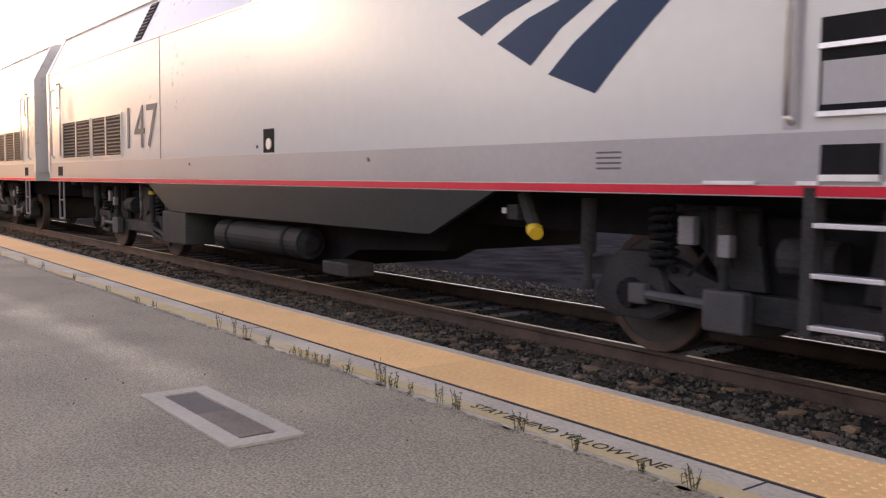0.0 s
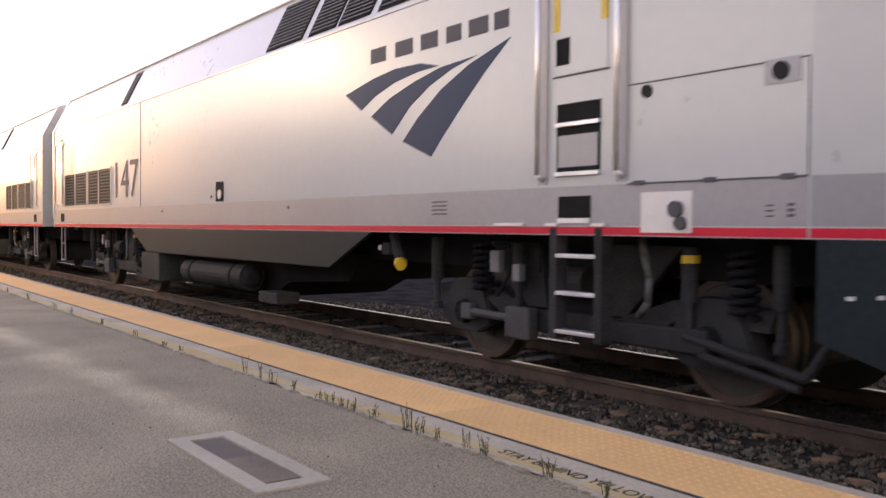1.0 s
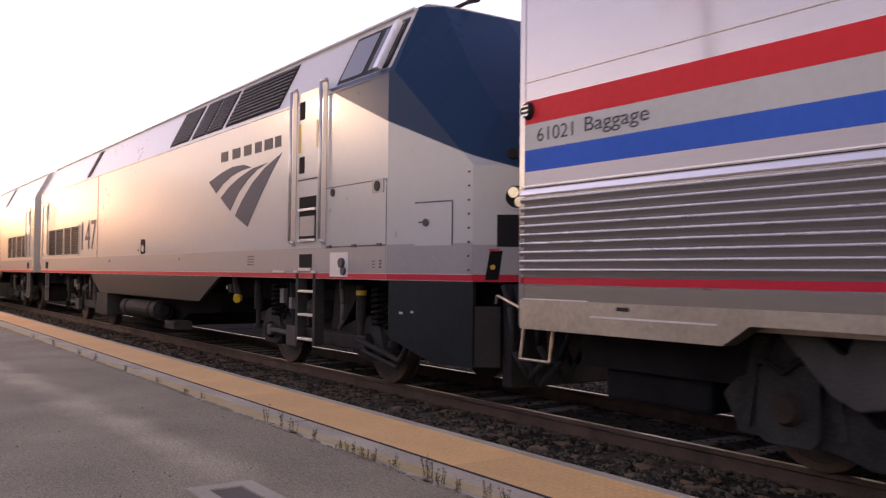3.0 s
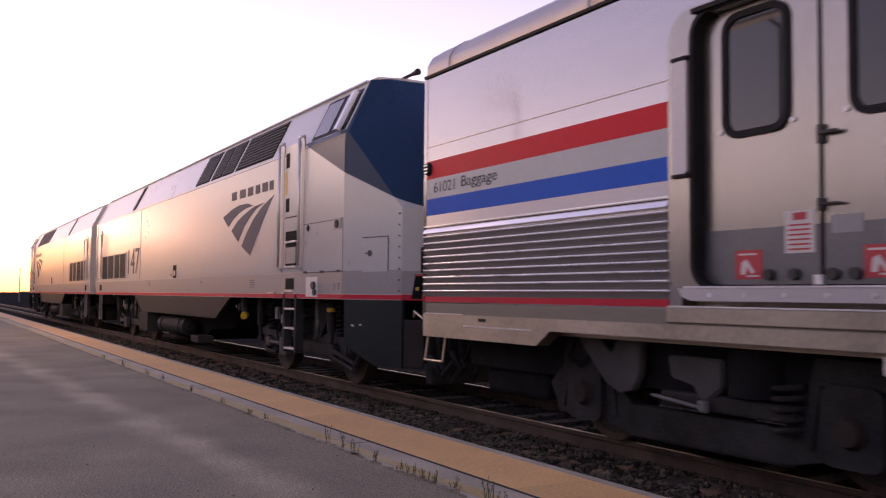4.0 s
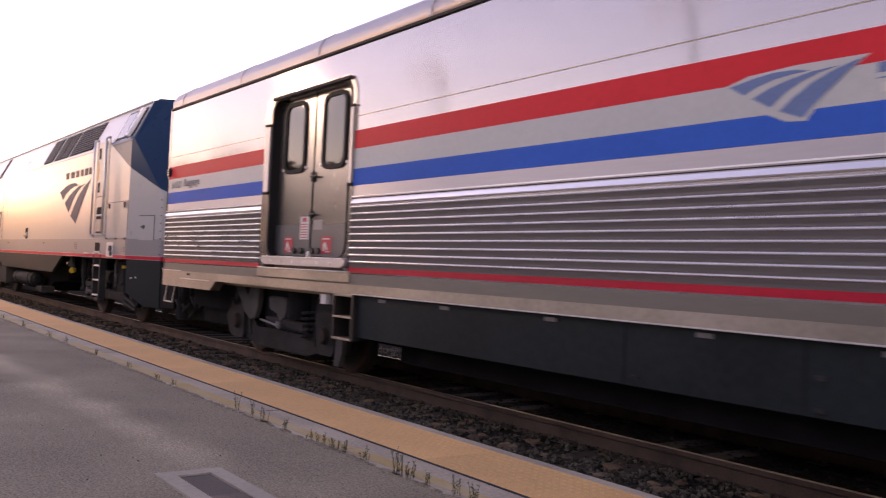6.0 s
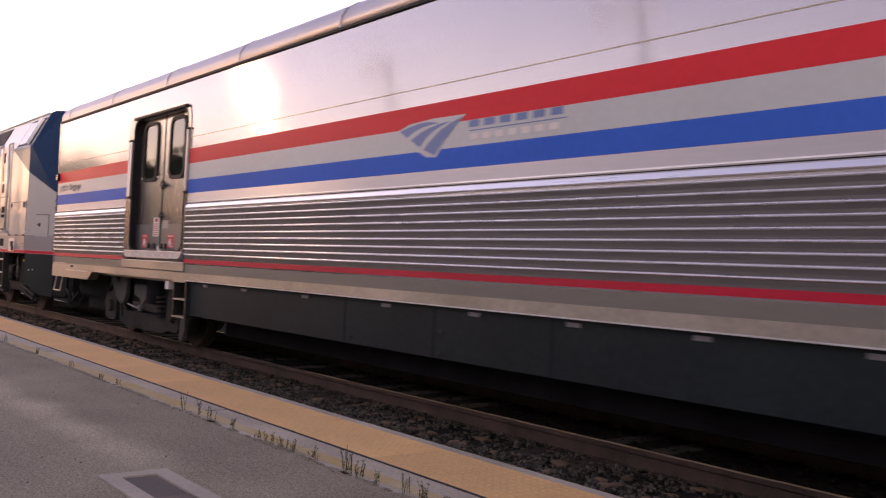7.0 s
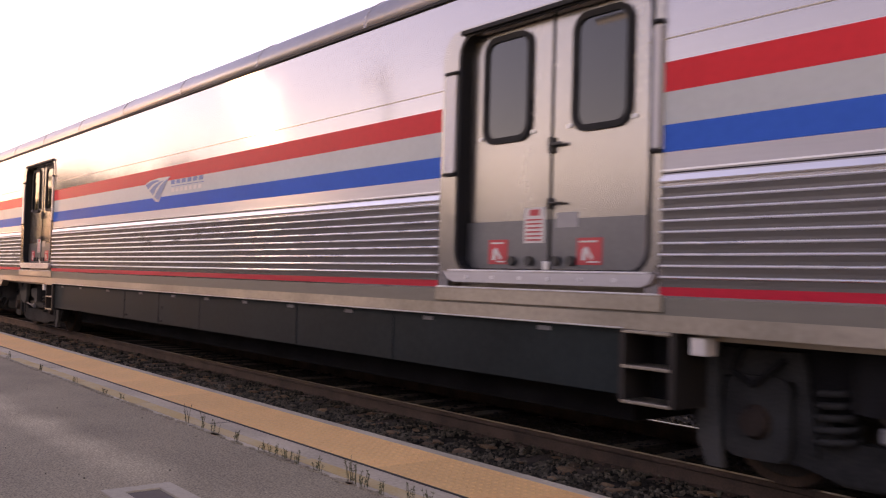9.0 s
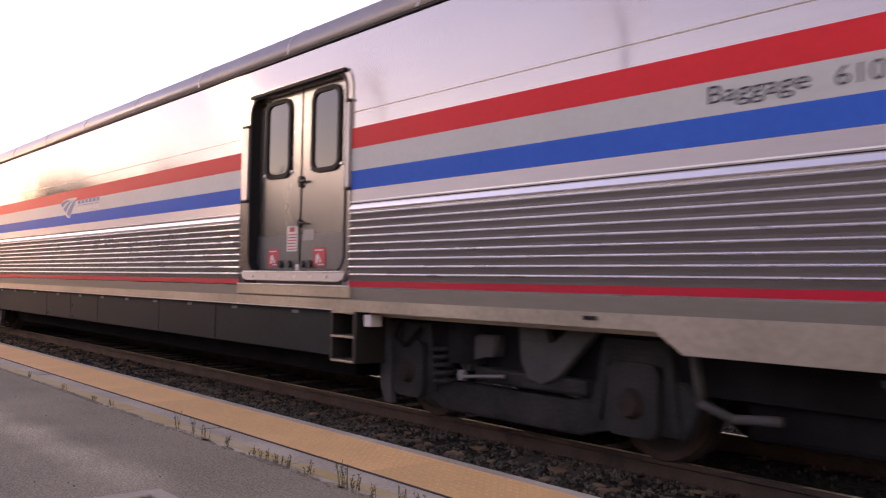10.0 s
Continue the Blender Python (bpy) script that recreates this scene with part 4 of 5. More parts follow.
    part("latch_plate", B(-0.98, -0.72, *sy(-0.01, 0.008), 2.30, 2.46), SHADOW_GREY, loco)
    part("pale_patch", box(bmesh.new(), -2.02, -1.55, *sy(-0.01, 0.010), 1.33, 1.63), LABEL_WHITE, loco, "pale painted patch")
    part("socket", rod(rod(bmesh.new(), (-1.68, s * HW, 1.50), (-1.68, s * (HW + 0.05), 1.50), 0.06, 12), (-1.64, s * HW, 1.40), (-1.64, s * (HW + 0.04), 1.40), 0.05, 12), TEXT_GREY, loco)
    bm = bmesh.new()
    for k in range(3):
        box(bm, -0.96, -0.90, *sy(-0.01, 0.007), 1.44 + 0.035 * k, 1.452 + 0.035 * k)
        box(bm, -0.80, -0.75, *sy(-0.01, 0.007), 1.44 + 0.035 * k, 1.46 + 0.035 * k)
    pieces("small_marking", bm, TEXT_GREY, loco)
    ang = math.degrees(math.atan2(HW - 1.24, 1.26))
    nose_m = pose(-0.64, s * HW, 0, 0, 0, -s * ang)
    hat = part("nose_hatch", box(bmesh.new(), 0.45, 1.0, s * -0.01, s * 0.006, 1.68, 2.14), SILVER, loco)
    hat.matrix_basis = nose_m
    bm = bmesh.new()
    box(bm, 0.45, 1.0, s * -0.01, s * 0.008, 2.14, 2.155)
    box(bm, 1.0, 1.01, s * -0.01, s * 0.008, 1.68, 2.14)
    rod(bm, (0.62, 0, 1.93), (0.62, s * 0.02, 1.93), 0.042, 14)
    box(bm, 0.52, 0.62, s * 0.0, s * 0.025, 1.925, 1.94)
    pieces("hatch_latch", bm, TEXT_GREY, hat)
    for k in range(8):
        part("bolt", rod(bmesh.new(), (1.24, 0, 1.42 + 0.145 * k), (1.24, s * 0.015, 1.42 + 0.145 * k), 0.012, 8), TEXT_GREY, loco).matrix_basis = nose_m
    corner = pose(0.62, s * 1.24, 0, 0, 0, -s * 49.0)      # the slanting front corner of the nose
    def at_corner(ob):
        ob.matrix_basis = corner
        return ob
    hl = at_corner(part("headlight", rod(bmesh.new(), (0.45, s * -0.06, 2.17), (0.45, s * 0.022, 2.17), 0.15, 26, 0.135), SILVER, loco, "round headlight in a silver rim"))
    part("bowl", rod(bmesh.new(), (0.45, s * 0.0, 2.17), (0.45, s * 0.024, 2.17), 0.115, 24), GASKET_AND_RECESS, hl)
    for dx, dz in ((-0.035, 0.045), (0.03, -0.05)):
        part("reflector", rod(bmesh.new(), (0.45 + dx, s * 0.01, 2.17 + dz), (0.45 + dx, s * 0.03, 2.17 + dz), 0.03, 16, 0.055), LAMP, hl, "bright lamp reflector")
    at_corner(part("marker_light", rod(bmesh.new(), (0.40, s * -0.08, 2.62), (0.40, s * 0.0, 2.62), 0.055, 14), RUST_DARK, loco, "small dark red marker light"))
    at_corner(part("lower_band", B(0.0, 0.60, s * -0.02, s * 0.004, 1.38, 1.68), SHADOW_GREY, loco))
    at_corner(part("red_stripe", B(0.0, 0.60, s * -0.02, s * 0.006, 1.30, 1.375), RED_LINE, loco))
    # Flat black plate: the shade of the hollow is put into its colour.
    pk = at_corner(part("nose_recess", B(0.25, 0.57, s * -0.02, s * 0.007, 1.66, 1.99), GASKET_AND_RECESS, loco, "flat black panel standing for the shaded twin recess in the nose"))
    part("divider", box(bmesh.new(), 0.565, 0.58, s * -0.01, s * 0.05, 1.45, 2.02), BRIGHT, pk)
    rc = at_corner(part("hose_recess", prism(bmesh.new(), [(0.13, 1.32), (0.27, 1.32), (0.31, 1.62), (0.18, 1.62)], s * -0.02, s * 0.009), OPENING_SHADE, loco, "flat dark panel standing for the shaded hose recess"))
    part("plug", rod(bmesh.new(), (0.21, s * 0.0, 1.45), (0.21, s * 0.03, 1.45), 0.026, 12), YELLOW, rc, "yellow plug")
    part("handle", box(bmesh.new(), 0.17, 0.28, s * 0.0, s * 0.03, 1.615, 1.64), LABEL_RED, rc)
    at_corner(part("pilot_panel", box(bmesh.new(), 0.02, 0.30, s * -0.06, s * -0.01, 0.42, 1.05, bevel=0.015), WELL, loco, "dusty grey pilot panel"))
    for dx, dz in ((0.0, 0.0), (0.12, -0.08), (0.26, 0.05), (0.40, -0.05)):
        part("jumper_hose", pipe(bmesh.new(), [(0.86 + dx * 0.4, s * (1.02 - dx), 1.26), (1.05 + dx * 0.3, s * (1.08 - dx), 1.05 + dz), (1.12 + dx * 0.2, s * (1.08 - dx), 0.62 + dz), (1.25 + dx * 0.2, s * (1.0 - dx), 0.36 + dz), (1.40, s * (0.92 - dx), 0.55 + dz)], 0.032, 8),
             TRUCK, loco, "looped dusty jumper hose", True)
    # lettering: fleet number, and plain bars and bands for the mark
    if number:
        text_part("fleet_number", number, 1.03, TEXT_GREY, loco, pose(-15.86, s * (HW + 0.006), 1.90, 90, 0, 0), "dark grey fleet number", width=1.5)
    for p in SWOOSH:
        part("mark", prism(bmesh.new(), p, *sy(-0.005, 0.005)), NAVY, loco, "navy swooping stripe")
    bm = bmesh.new()
    for x, w in zip((-5.95, -5.45, -4.97, -4.53, -4.17, -3.79), (0.36, 0.38, 0.34, 0.28, 0.34, 0.24)):
        box(bm, x, x + w * 0.86, *sy(-0.005, 0.005), 3.145, 3.305)
    pieces("word_bar", bm, TEXT_DARK, loco, "dark bars in place of a name")
    # below the floor
    part("side_skirt", prism(bmesh.new(), [(-14.86, 1.30), (-13.88, 0.87), (-6.91, 0.87), (-5.95, 1.30)], *sy(-0.06, 0.0)), SKIRT, loco, "dark grey side skirt")
    sk = part("nose_skirt", prism(bmesh.new(), [(0.04, 1.295), (1.30, 1.295), (1.30, 0.42), (0.75, 0.42), (0.04, 0.66)], s * -0.05, s * 0.0), SKIRT, loco, "dark grey nose skirt")
    sk.matrix_basis = nose_m
    bm = bmesh.new()
    box(bm, 0.22, 0.27, s * -0.01, s * 0.008, 0.93, 0.955)
    box(bm, 0.40, 0.44, s * -0.01, s * 0.008, 0.945, 0.97)
    pieces("small_marking", bm, BRIGHT, sk)
    part("underframe", box(bmesh.new(), -21.2, 0.6, -0.85, 0.85, 0.95, 1.30), UNDER, loco)
    part("fuel_tank", prism(bmesh.new(), [(-13.2, 1.0), (-13.2, 0.45), (-12.9, 0.30), (-9.7, 0.30), (-9.0, 0.56), (-7.3, 0.66), (-7.0, 1.0)], -1.0, 1.0), UNDER, loco, "dark belly fuel tank")
    bm = rod(bmesh.new(), (-12.2, s * 1.28, 0.60), (-9.7, s * 1.28, 0.60), 0.20, 22)
    for x in (-12.2, -9.7):
        rod(bm, (x, s * 1.28, 0.60), (x + (-0.06 if x < -10 else 0.06), s * 1.28, 0.60), 0.17, 18, 0.10)
    t = part("air_reservoir", bm, material("reservoir_grey", (0.028, 0.03, 0.03), 0.7, vary=0.3, scale=6, spec=0.08), loco, "grey cylindrical air reservoir")
    bm = bmesh.new()
    for x in (-11.8, -10.1):
        rod(bm, (x - 0.03, s * 1.28, 0.60), (x + 0.03, s * 1.28, 0.60), 0.21, 22)
    pieces("strap", bm, UNDER, t)
    part("grey_box", box(bmesh.new(), -14.25, -13.25, s * 1.0, s * 1.5, 0.36, 0.86, bevel=0.02), material("box_grey", (0.05, 0.052, 0.046), 0.7, vary=0.3, scale=6, spec=0.08), loco, "grey equipment box under the floor")
    part("drain_box", box(bmesh.new(), -9.2, -8.6, s * 1.05, s * 1.4, 0.28, 0.44, bevel=0.02), TRUCK, loco)
    bm = pipe(bmesh.new(), [(-5.80, s * 1.3, 1.28), (-5.72, s * 1.3, 1.1), (-5.64, s * 1.3, 0.98)], 0.06)
    box(bm, -5.95, -5.82, s * 1.25, s * 1.36, 1.05, 1.18)
    part("bracket", bm, TRUCK, loco)
    part("yellow_cap", rod(bmesh.new(), (-5.66, s * 1.30, 0.97), (-5.57, s * 1.36, 0.94), 0.075, 16, 0.06), YELLOW, loco, "yellow round cap")
    part("pale_tag", B(-6.0, -5.95, s * 1.37, s * 1.38, 1.10, 1.15), BRIGHT, loco)
    bm = box(bmesh.new(), 0.6, 1.25, -0.18, 0.18, 0.75, 1.05, bevel=0.04)
    box(bm, 1.2, 1.5, -0.14, 0.14, 0.68, 1.08, bevel=0.05)
    part("coupler", bm, UNDER, loco, "dark steel knuckle coupler")
    part("pilot", box(bmesh.new(), 0.75, 0.9, -0.95, 0.95, 0.22, 1.28, bevel=0.02), TRUCK, loco)
    part("rear_diaphragm", box(bmesh.new(), -21.75, -21.3, -0.75, 0.75, 1.2, 3.6, bevel=0.05), GASKET_AND_RECESS, loco, "black rubber gangway diaphragm")
    part("end_cowl", extrude_x(bmesh.new(), [(y * 1.01, z) for y, z in sec if z > 1.5] + [(-HW * 1.01, 1.5), (HW * 1.01, 1.5)], -21.36, -21.2), SILVER, loco)
    part("rear_window", box(bmesh.new(), -20.62, -20.28, *sy(-0.02, 0.006), 2.86, 3.40), GASKET_AND_RECESS, loco, "small dark end window")
    part("pane", box(bmesh.new(), -20.58, -20.32, *sy(-0.01, 0.010), 2.90, 3.36), GLASS, [c for c in loco.children if c.name.startswith("rear_window")][-1])
    for x in (-20.85, -20.12):
        part("grab_rail", pipe(bmesh.new(), [(x, s * (HW - 0.02), 3.3), (x, s * (HW + 0.06), 3.26), (x, s * (HW + 0.06), 1.85), (x, s * (HW - 0.02), 1.80)], 0.02), BRIGHT, loco, "", True)
    part("step_hole", B(-20.55, -20.2, *sy(-0.02, 0.009), 1.42, 1.62), OPENING_SHADE, loco)
    bm = bmesh.new()
    for x in (-19.1, -17.1):
        box(bm, x - 0.02, x + 0.02, *sy(0.0, 0.022), 1.80, 2.52)
    pieces("vent_mullion", bm, SILVER, loco)
    wheels = []
    for cx in (-3.2, -17.0):
        wheels += loco_truck(loco, cx, s)
    return loco, wheels


# ---- the baggage car ----
WORD_BLUE = material("faded_blue_lettering", (0.09, 0.19, 0.38), 0.5)
CW = 1.564
CX0, CX1 = 1.80, 29.2
DOORS = (5.90, 20.90)
SEGS = ((CX0, 5.74), (8.22, 20.74), (23.22, CX1))


def car_truck(car, cx):
    wb = 1.40
    m, off = (1, 0.0) if cx < 15 else (-1, 0.36)    # the two trucks face each other
    ws = [wheelset(car, cx - wb, 0.457), wheelset(car, cx + wb, 0.457)]
    for s in (-1, 1):
        y0, y1 = s * 1.0, s * 1.14
        bm = prism(bmesh.new(), [(cx - 2.0, 0.52), (cx - 1.85, 0.66), (cx - 1.05, 0.66), (cx - 0.8, 0.40), (cx + 0.8, 0.40), (cx + 1.05, 0.66), (cx + 1.85, 0.66), (cx + 2.0, 0.52),
                                 (cx + 1.85, 0.24), (cx + 1.1, 0.24), (cx + 0.85, 0.14), (cx - 0.85, 0.14), (cx - 1.1, 0.24), (cx - 1.85, 0.24)], y0, y1)
        bmesh.ops.bevel(bm, geom=list(bm.edges), offset=0.02, segments=2, affect="EDGES")
        part("truck_frame", bm, TRUCK, car, "dusty grey cast truck side frame")
        for k in (-1, 1):
            ax = cx + k * wb
            bm = prism(bmesh.new(), rounded(ax - 0.24, ax + 0.24, 0.22, 0.78, 0.1), s * 0.95, s * 1.2)
            jb = part("axle_box", bm, TRUCK, car)
            part("axle_cap", rod(bmesh.new(), (ax, s * 1.2, 0.47), (ax, s * 1.26, 0.47), 0.12, 18, 0.09), RUST_DARK, jb, "brown axle cover")
            bm = prism(bmesh.new(), [(ax - 0.34, 0.80), (ax - 0.30, 0.95), (ax + 0.30, 0.95), (ax + 0.34, 0.80), (ax + 0.42, 0.3), (ax + 0.34, 0.3), (ax + 0.26, 0.76), (ax - 0.26, 0.76), (ax - 0.34, 0.3), (ax - 0.42, 0.3)], s * 1.02, s * 1.16)
            part("pedestal", bm, TRUCK, car)
        bm = prism(bmesh.new(), [(cx + m * (u + off), z) for u, z in ((-1.45, 0.99), (-1.13, 0.99), (-1.0, 0.87), (-0.93, 0.86), (-0.90, 0.99), (-0.57, 0.99), (-0.60, 0.70), (-0.68, 0.56), (-0.86, 0.52), (-1.05, 0.60))], s * 1.16, s * 1.24)
        bmesh.ops.bevel(bm, geom=list(bm.edges), offset=0.012, segments=2, affect="EDGES")
        part("anchor_bracket", bm, FORK, car, "grey forked anchor bracket")
        bm = prism(bmesh.new(), [(cx + m * (u + off), z) for u, z in ((-0.29, 0.89), (0.31, 0.89), (0.31, 0.66), (0.14, 0.54), (0.06, 0.56), (0.02, 0.68), (-0.25, 0.70))], s * 1.0, s * 1.22)
        bmesh.ops.bevel(bm, geom=list(bm.edges), offset=0.018, segments=2, affect="EDGES")
        part("air_spring", bm, FORK, car, "worn grey spring seat")
        part("bellows", rod(bmesh.new(), (cx + m * 0.55, s * 1.05, 0.62), (cx + m * 0.55, s * 1.05, 1.02), 0.25, 20), UNDER, car, "black rubber air bellows")
        part("spring_plank", box(bmesh.new(), cx - 0.4, cx + 0.95, s * 1.02, s * 1.2, 0.46, 0.60, bevel=0.03), TRUCK, car)
        part("coil_spring", coil(bmesh.new(), cx + m * 0.87, s * 1.12, 0.36, 0.74, 0.125, 5, 0.024), TRUCK, car, "dark coil spring", True)
        part("damper", pipe(bmesh.new(), [(cx + m * (off - 0.42), s * 1.26, 0.55), (cx + m * (off + 0.12), s * 1.26, 0.50)], 0.017), VALVE, car, "steel damper rod")
        part("damper_eye", box(bmesh.new(), cx + m * (off + 0.14) - 0.045, cx + m * (off + 0.14) + 0.045, s * 1.22, s * 1.28, 0.46, 0.56, bevel=0.02), VALVE, car, "worn damper eye")
        part("brake_hose", pipe(bmesh.new(), [(cx - 1.5, s * 1.2, 1.0), (cx - 1.55, s * 1.24, 0.8), (cx - 1.4, s * 1.24, 0.72), (cx - 1.2, s * 1.2, 0.9)], 0.022, 6), UNDER, car)
        part("end_link", prism(bmesh.new(), [(cx + m * u, z) for u, z in ((1.72, 0.98), (1.86, 0.98), (1.86, 0.30), (1.78, 0.12), (1.66, 0.12))], s * 1.14, s * 1.2), FORK, car)
    part("bolster", box(bmesh.new(), cx - 0.4, cx + 0.4, -1.0, 1.0, 0.5, 1.0, bevel=0.04), UNDER, car)
    return ws


def baggage_car():
    car = thing("baggage_car", "stainless steel baggage car with red, white and blue bands", "railway car")
    part("core", B(CX0 + 0.05, CX1 - 0.05, -1.40, 1.40, 1.0, 3.93), STAINLESS_DIRTY, car)
    part("side_panel", B(CX0, CX1, 1.40, CW, 0.95, 3.93), STAINLESS, car)
    roof = [(-CW, 3.93), (-1.555, 4.06), (-1.49, 4.17), (-1.34, 4.27), (-1.05, 4.35), (-0.5, 4.40), (0.5, 4.40), (1.05, 4.35), (1.34, 4.27), (1.49, 4.17), (1.555, 4.06), (CW, 3.93)]
    part("roof", extrude_x(bmesh.new(), roof, CX0 + 0.02, CX1), ROOF, car, "ribbed grey metal roof", True)
    bm = bmesh.new()
    x = CX0 + 0.5
    while x < CX1:
        extrude_x(bm, [(y * 1.004, z + 0.008) for y, z in roof], x, x + 0.03)
        x += 2.44
    pieces("roof_seam", bm, ROOF, car)
    part("gutter", B(CX0, CX1, -CW - 0.025, -CW + 0.01, 3.905, 3.935), GASKET_AND_RECESS, car, "dark roof gutter")
    for a, b in ((CX0, DOORS[0] - 0.02), (DOORS[0] + 2.18, DOORS[1] - 0.02), (DOORS[1] + 2.18, CX1)):
        part("side_panel", B(a, b, -CW, -1.39, 1.28, 3.93), STAINLESS, car, "smooth stainless side panel")
        pieces("panel_seam", B(a, b, -CW - 0.004, -CW + 0.01, 3.082, 3.092), STAINLESS_DIRTY, car)
    for d in DOORS:
        part("side_panel", B(d - 0.02, d + 2.18, -CW, -1.39, 3.52, 3.93), STAINLESS, car)
    for a, b in SEGS:
        if a == CX0:
            part("corner_post", B(CX0 - 0.02, CX0 + 0.05, -CW - 0.006, -1.3, 0.92, 3.93), STAINLESS, car)
        part("red_band", B(a, b, -CW - 0.005, -CW + 0.01, 2.71, 2.92), RED, car, "broad red band")
        part("white_band", B(a, b, -CW - 0.004, -CW + 0.01, 2.48, 2.71), WHITE, car, "white band")
        part("blue_band", B(a, b, -CW - 0.005, -CW + 0.01, 2.29, 2.48), BLUE, car, "broad blue band")
        part("belt_panel", B(a, b, -CW - 0.003, -CW + 0.01, 2.06, 2.288), SATIN, car, "pale satin belt panel")
        part("belt_trim", extrude_x(bmesh.new(), [(-CW + 0.01, 2.128), (-CW - 0.006, 2.128), (-CW - 0.024, 2.085), (-CW - 0.02, 2.076), (-CW + 0.01, 2.072)], a, b), SKYLIT_STEEL, car, "bright belt moulding")
        part("belt_seam", B(a, b, -CW - 0.006, -CW + 0.01, 2.137, 2.146), GASKET_AND_RECESS, car, "dark seam above the moulding")
        part("belt_trim", B(a, b, -CW - 0.012, -CW + 0.01, 2.156, 2.168), SKYLIT_STEEL, car)
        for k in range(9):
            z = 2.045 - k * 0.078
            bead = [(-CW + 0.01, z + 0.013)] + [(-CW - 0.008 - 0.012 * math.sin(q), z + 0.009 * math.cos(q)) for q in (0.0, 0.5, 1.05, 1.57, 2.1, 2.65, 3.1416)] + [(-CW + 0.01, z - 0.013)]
            rib = part("rib", extrude_x(bmesh.new(), bead, a, b), SKYLIT_STEEL, car, "", False)
            part("flute", extrude_x(bmesh.new(), [(-CW + 0.01, z - 0.009), (-CW - 0.012, z - 0.009), (-CW - 0.004, z - 0.045), (-CW - 0.002, z - 0.069), (-CW + 0.01, z - 0.069)], a, b), SHADED_FLUTE, rib)
        part("red_stripe", B(a, b, -CW - 0.006, -CW + 0.01, 1.295, 1.355), RED_LINE, car, "thin red stripe")
    # sill and its deeper ends
    part("sill", B(CX0, CX1, -CW - 0.002, -1.39, 1.16, 1.28), SILL_GREY, car, "grey lower sill")
    part("lower_sill", prism(bmesh.new(), [(CX0, 1.16), (CX1, 1.16), (CX1, 0.90), (27.28, 0.90), (27.05, 1.045), (4.22, 1.045), (4.0, 0.90), (CX0, 0.90)], -CW - 0.008, -1.42), STAINLESS_DIRTY, car, "dusty stainless lower sill with deeper ends")
    bm = box(bmesh.new(), 2.7, 3.95, -CW - 0.014, -CW, 1.035, 1.05)
    box(bm, CX0 + 0.05, 2.66, -CW - 0.011, -CW, 1.16, 1.17)
    box(bm, 8.35, 22.9, -CW - 0.016, -CW, 1.048, 1.058)
    pieces("sill_strip", bm, BRIGHT, car)
    for i, d in enumerate(DOORS):
        x0, x1 = d + 0.11, d + 2.21           # the clear opening
        fr = part("door_frame", ring(bmesh.new(), rounded(d - 0.15, d + 2.33, 1.37, 3.60, 0.24), rounded(x0, x1, 1.45, 3.53, 0.17), -CW - 0.012, -1.42), STAINLESS_DOOR, car, "stainless door surround")
        part("door_sill", box(bmesh.new(), d - 0.17, d + 2.35, -CW - 0.022, -1.42, 1.175, 1.30, bevel=0.008), STAINLESS_DIRTY, fr, "dull stainless sill below the door")
        part("sill_seam", box(bmesh.new(), d - 0.15, d + 2.33, -CW - 0.03, -CW, 1.292, 1.306, bevel=0.003), BRIGHT, fr)
        part("threshold", prism(bmesh.new(), [(d - 0.02, 1.44), (d + 2.30, 1.44), (d + 2.26, 1.375), (d + 2.18, 1.345), (d + 0.12, 1.345), (d + 0.03, 1.375)], -CW - 0.05, -1.40), SATIN, fr, "worn bright threshold plate")
        bm = bmesh.new()
        for k in range(6):
            rod(bm, (d + 0.3 + 0.33 * k, -CW - 0.048, 1.39), (d + 0.3 + 0.33 * k, -CW - 0.058, 1.39), 0.016, 8)
        pieces("bolt", bm, BRIGHT, fr)
        part("threshold_lip", box(bmesh.new(), d + 0.04, d + 2.24, -CW - 0.056, -1.44, 1.440, 1.455, bevel=0.003), BRIGHT, fr, "bright threshold lip")
        part("drip_rail", box(bmesh.new(), d + 0.12, d + 2.2, -CW - 0.045, -CW, 3.535, 3.575, bevel=0.005), GASKET_AND_RECESS, fr, "black drip rail")
        part("frame_gasket", ring(bmesh.new(), rounded(x0 - 0.035, x1 + 0.035, 1.43, 3.56, 0.20), rounded(x0 + 0.004, x1 - 0.004, 1.46, 3.522, 0.165), -CW - 0.016, -1.47), GASKET_AND_RECESS, fr, "black rubber seal")
        for gx0, gx1 in ((d - 0.08, x0 - 0.045), (x1 + 0.04, d + 2.305)):
            guard = part("guard_strip", prism(bmesh.new(), rounded(gx0, gx1, 2.32, 3.20, 0.03), -CW - 0.035, -CW - 0.008), SATIN, fr, "bright steel guard strip")
            for z in (2.29, 3.205):
                part("pivot", box(bmesh.new(), gx0 - 0.012, gx1 + 0.012, -CW - 0.045, -CW - 0.004, z, z + 0.028, bevel=0.006), GASKET_AND_RECESS, guard, "black pivot")
        for lx in (x0, d + 1.16):
            w = 1.045
            leaf = part("door_leaf", box(bmesh.new(), lx + 0.005, lx + w - 0.005, -1.475, -1.41, 1.455, 3.52, bevel=0.012), STAINLESS_DOOR, car, "stainless sliding door leaf")
            wx0 = lx + (0.215 if lx == x0 else 0.22)
            wx1 = wx0 + 0.595
            part("window_gasket", ring(bmesh.new(), rounded(wx0, wx1, 2.54, 3.475, 0.14), rounded(wx0 + 0.05, wx1 - 0.05, 2.59, 3.425, 0.1), -1.50, -1.46), GASKET_AND_RECESS, leaf, "black rubber window gasket")
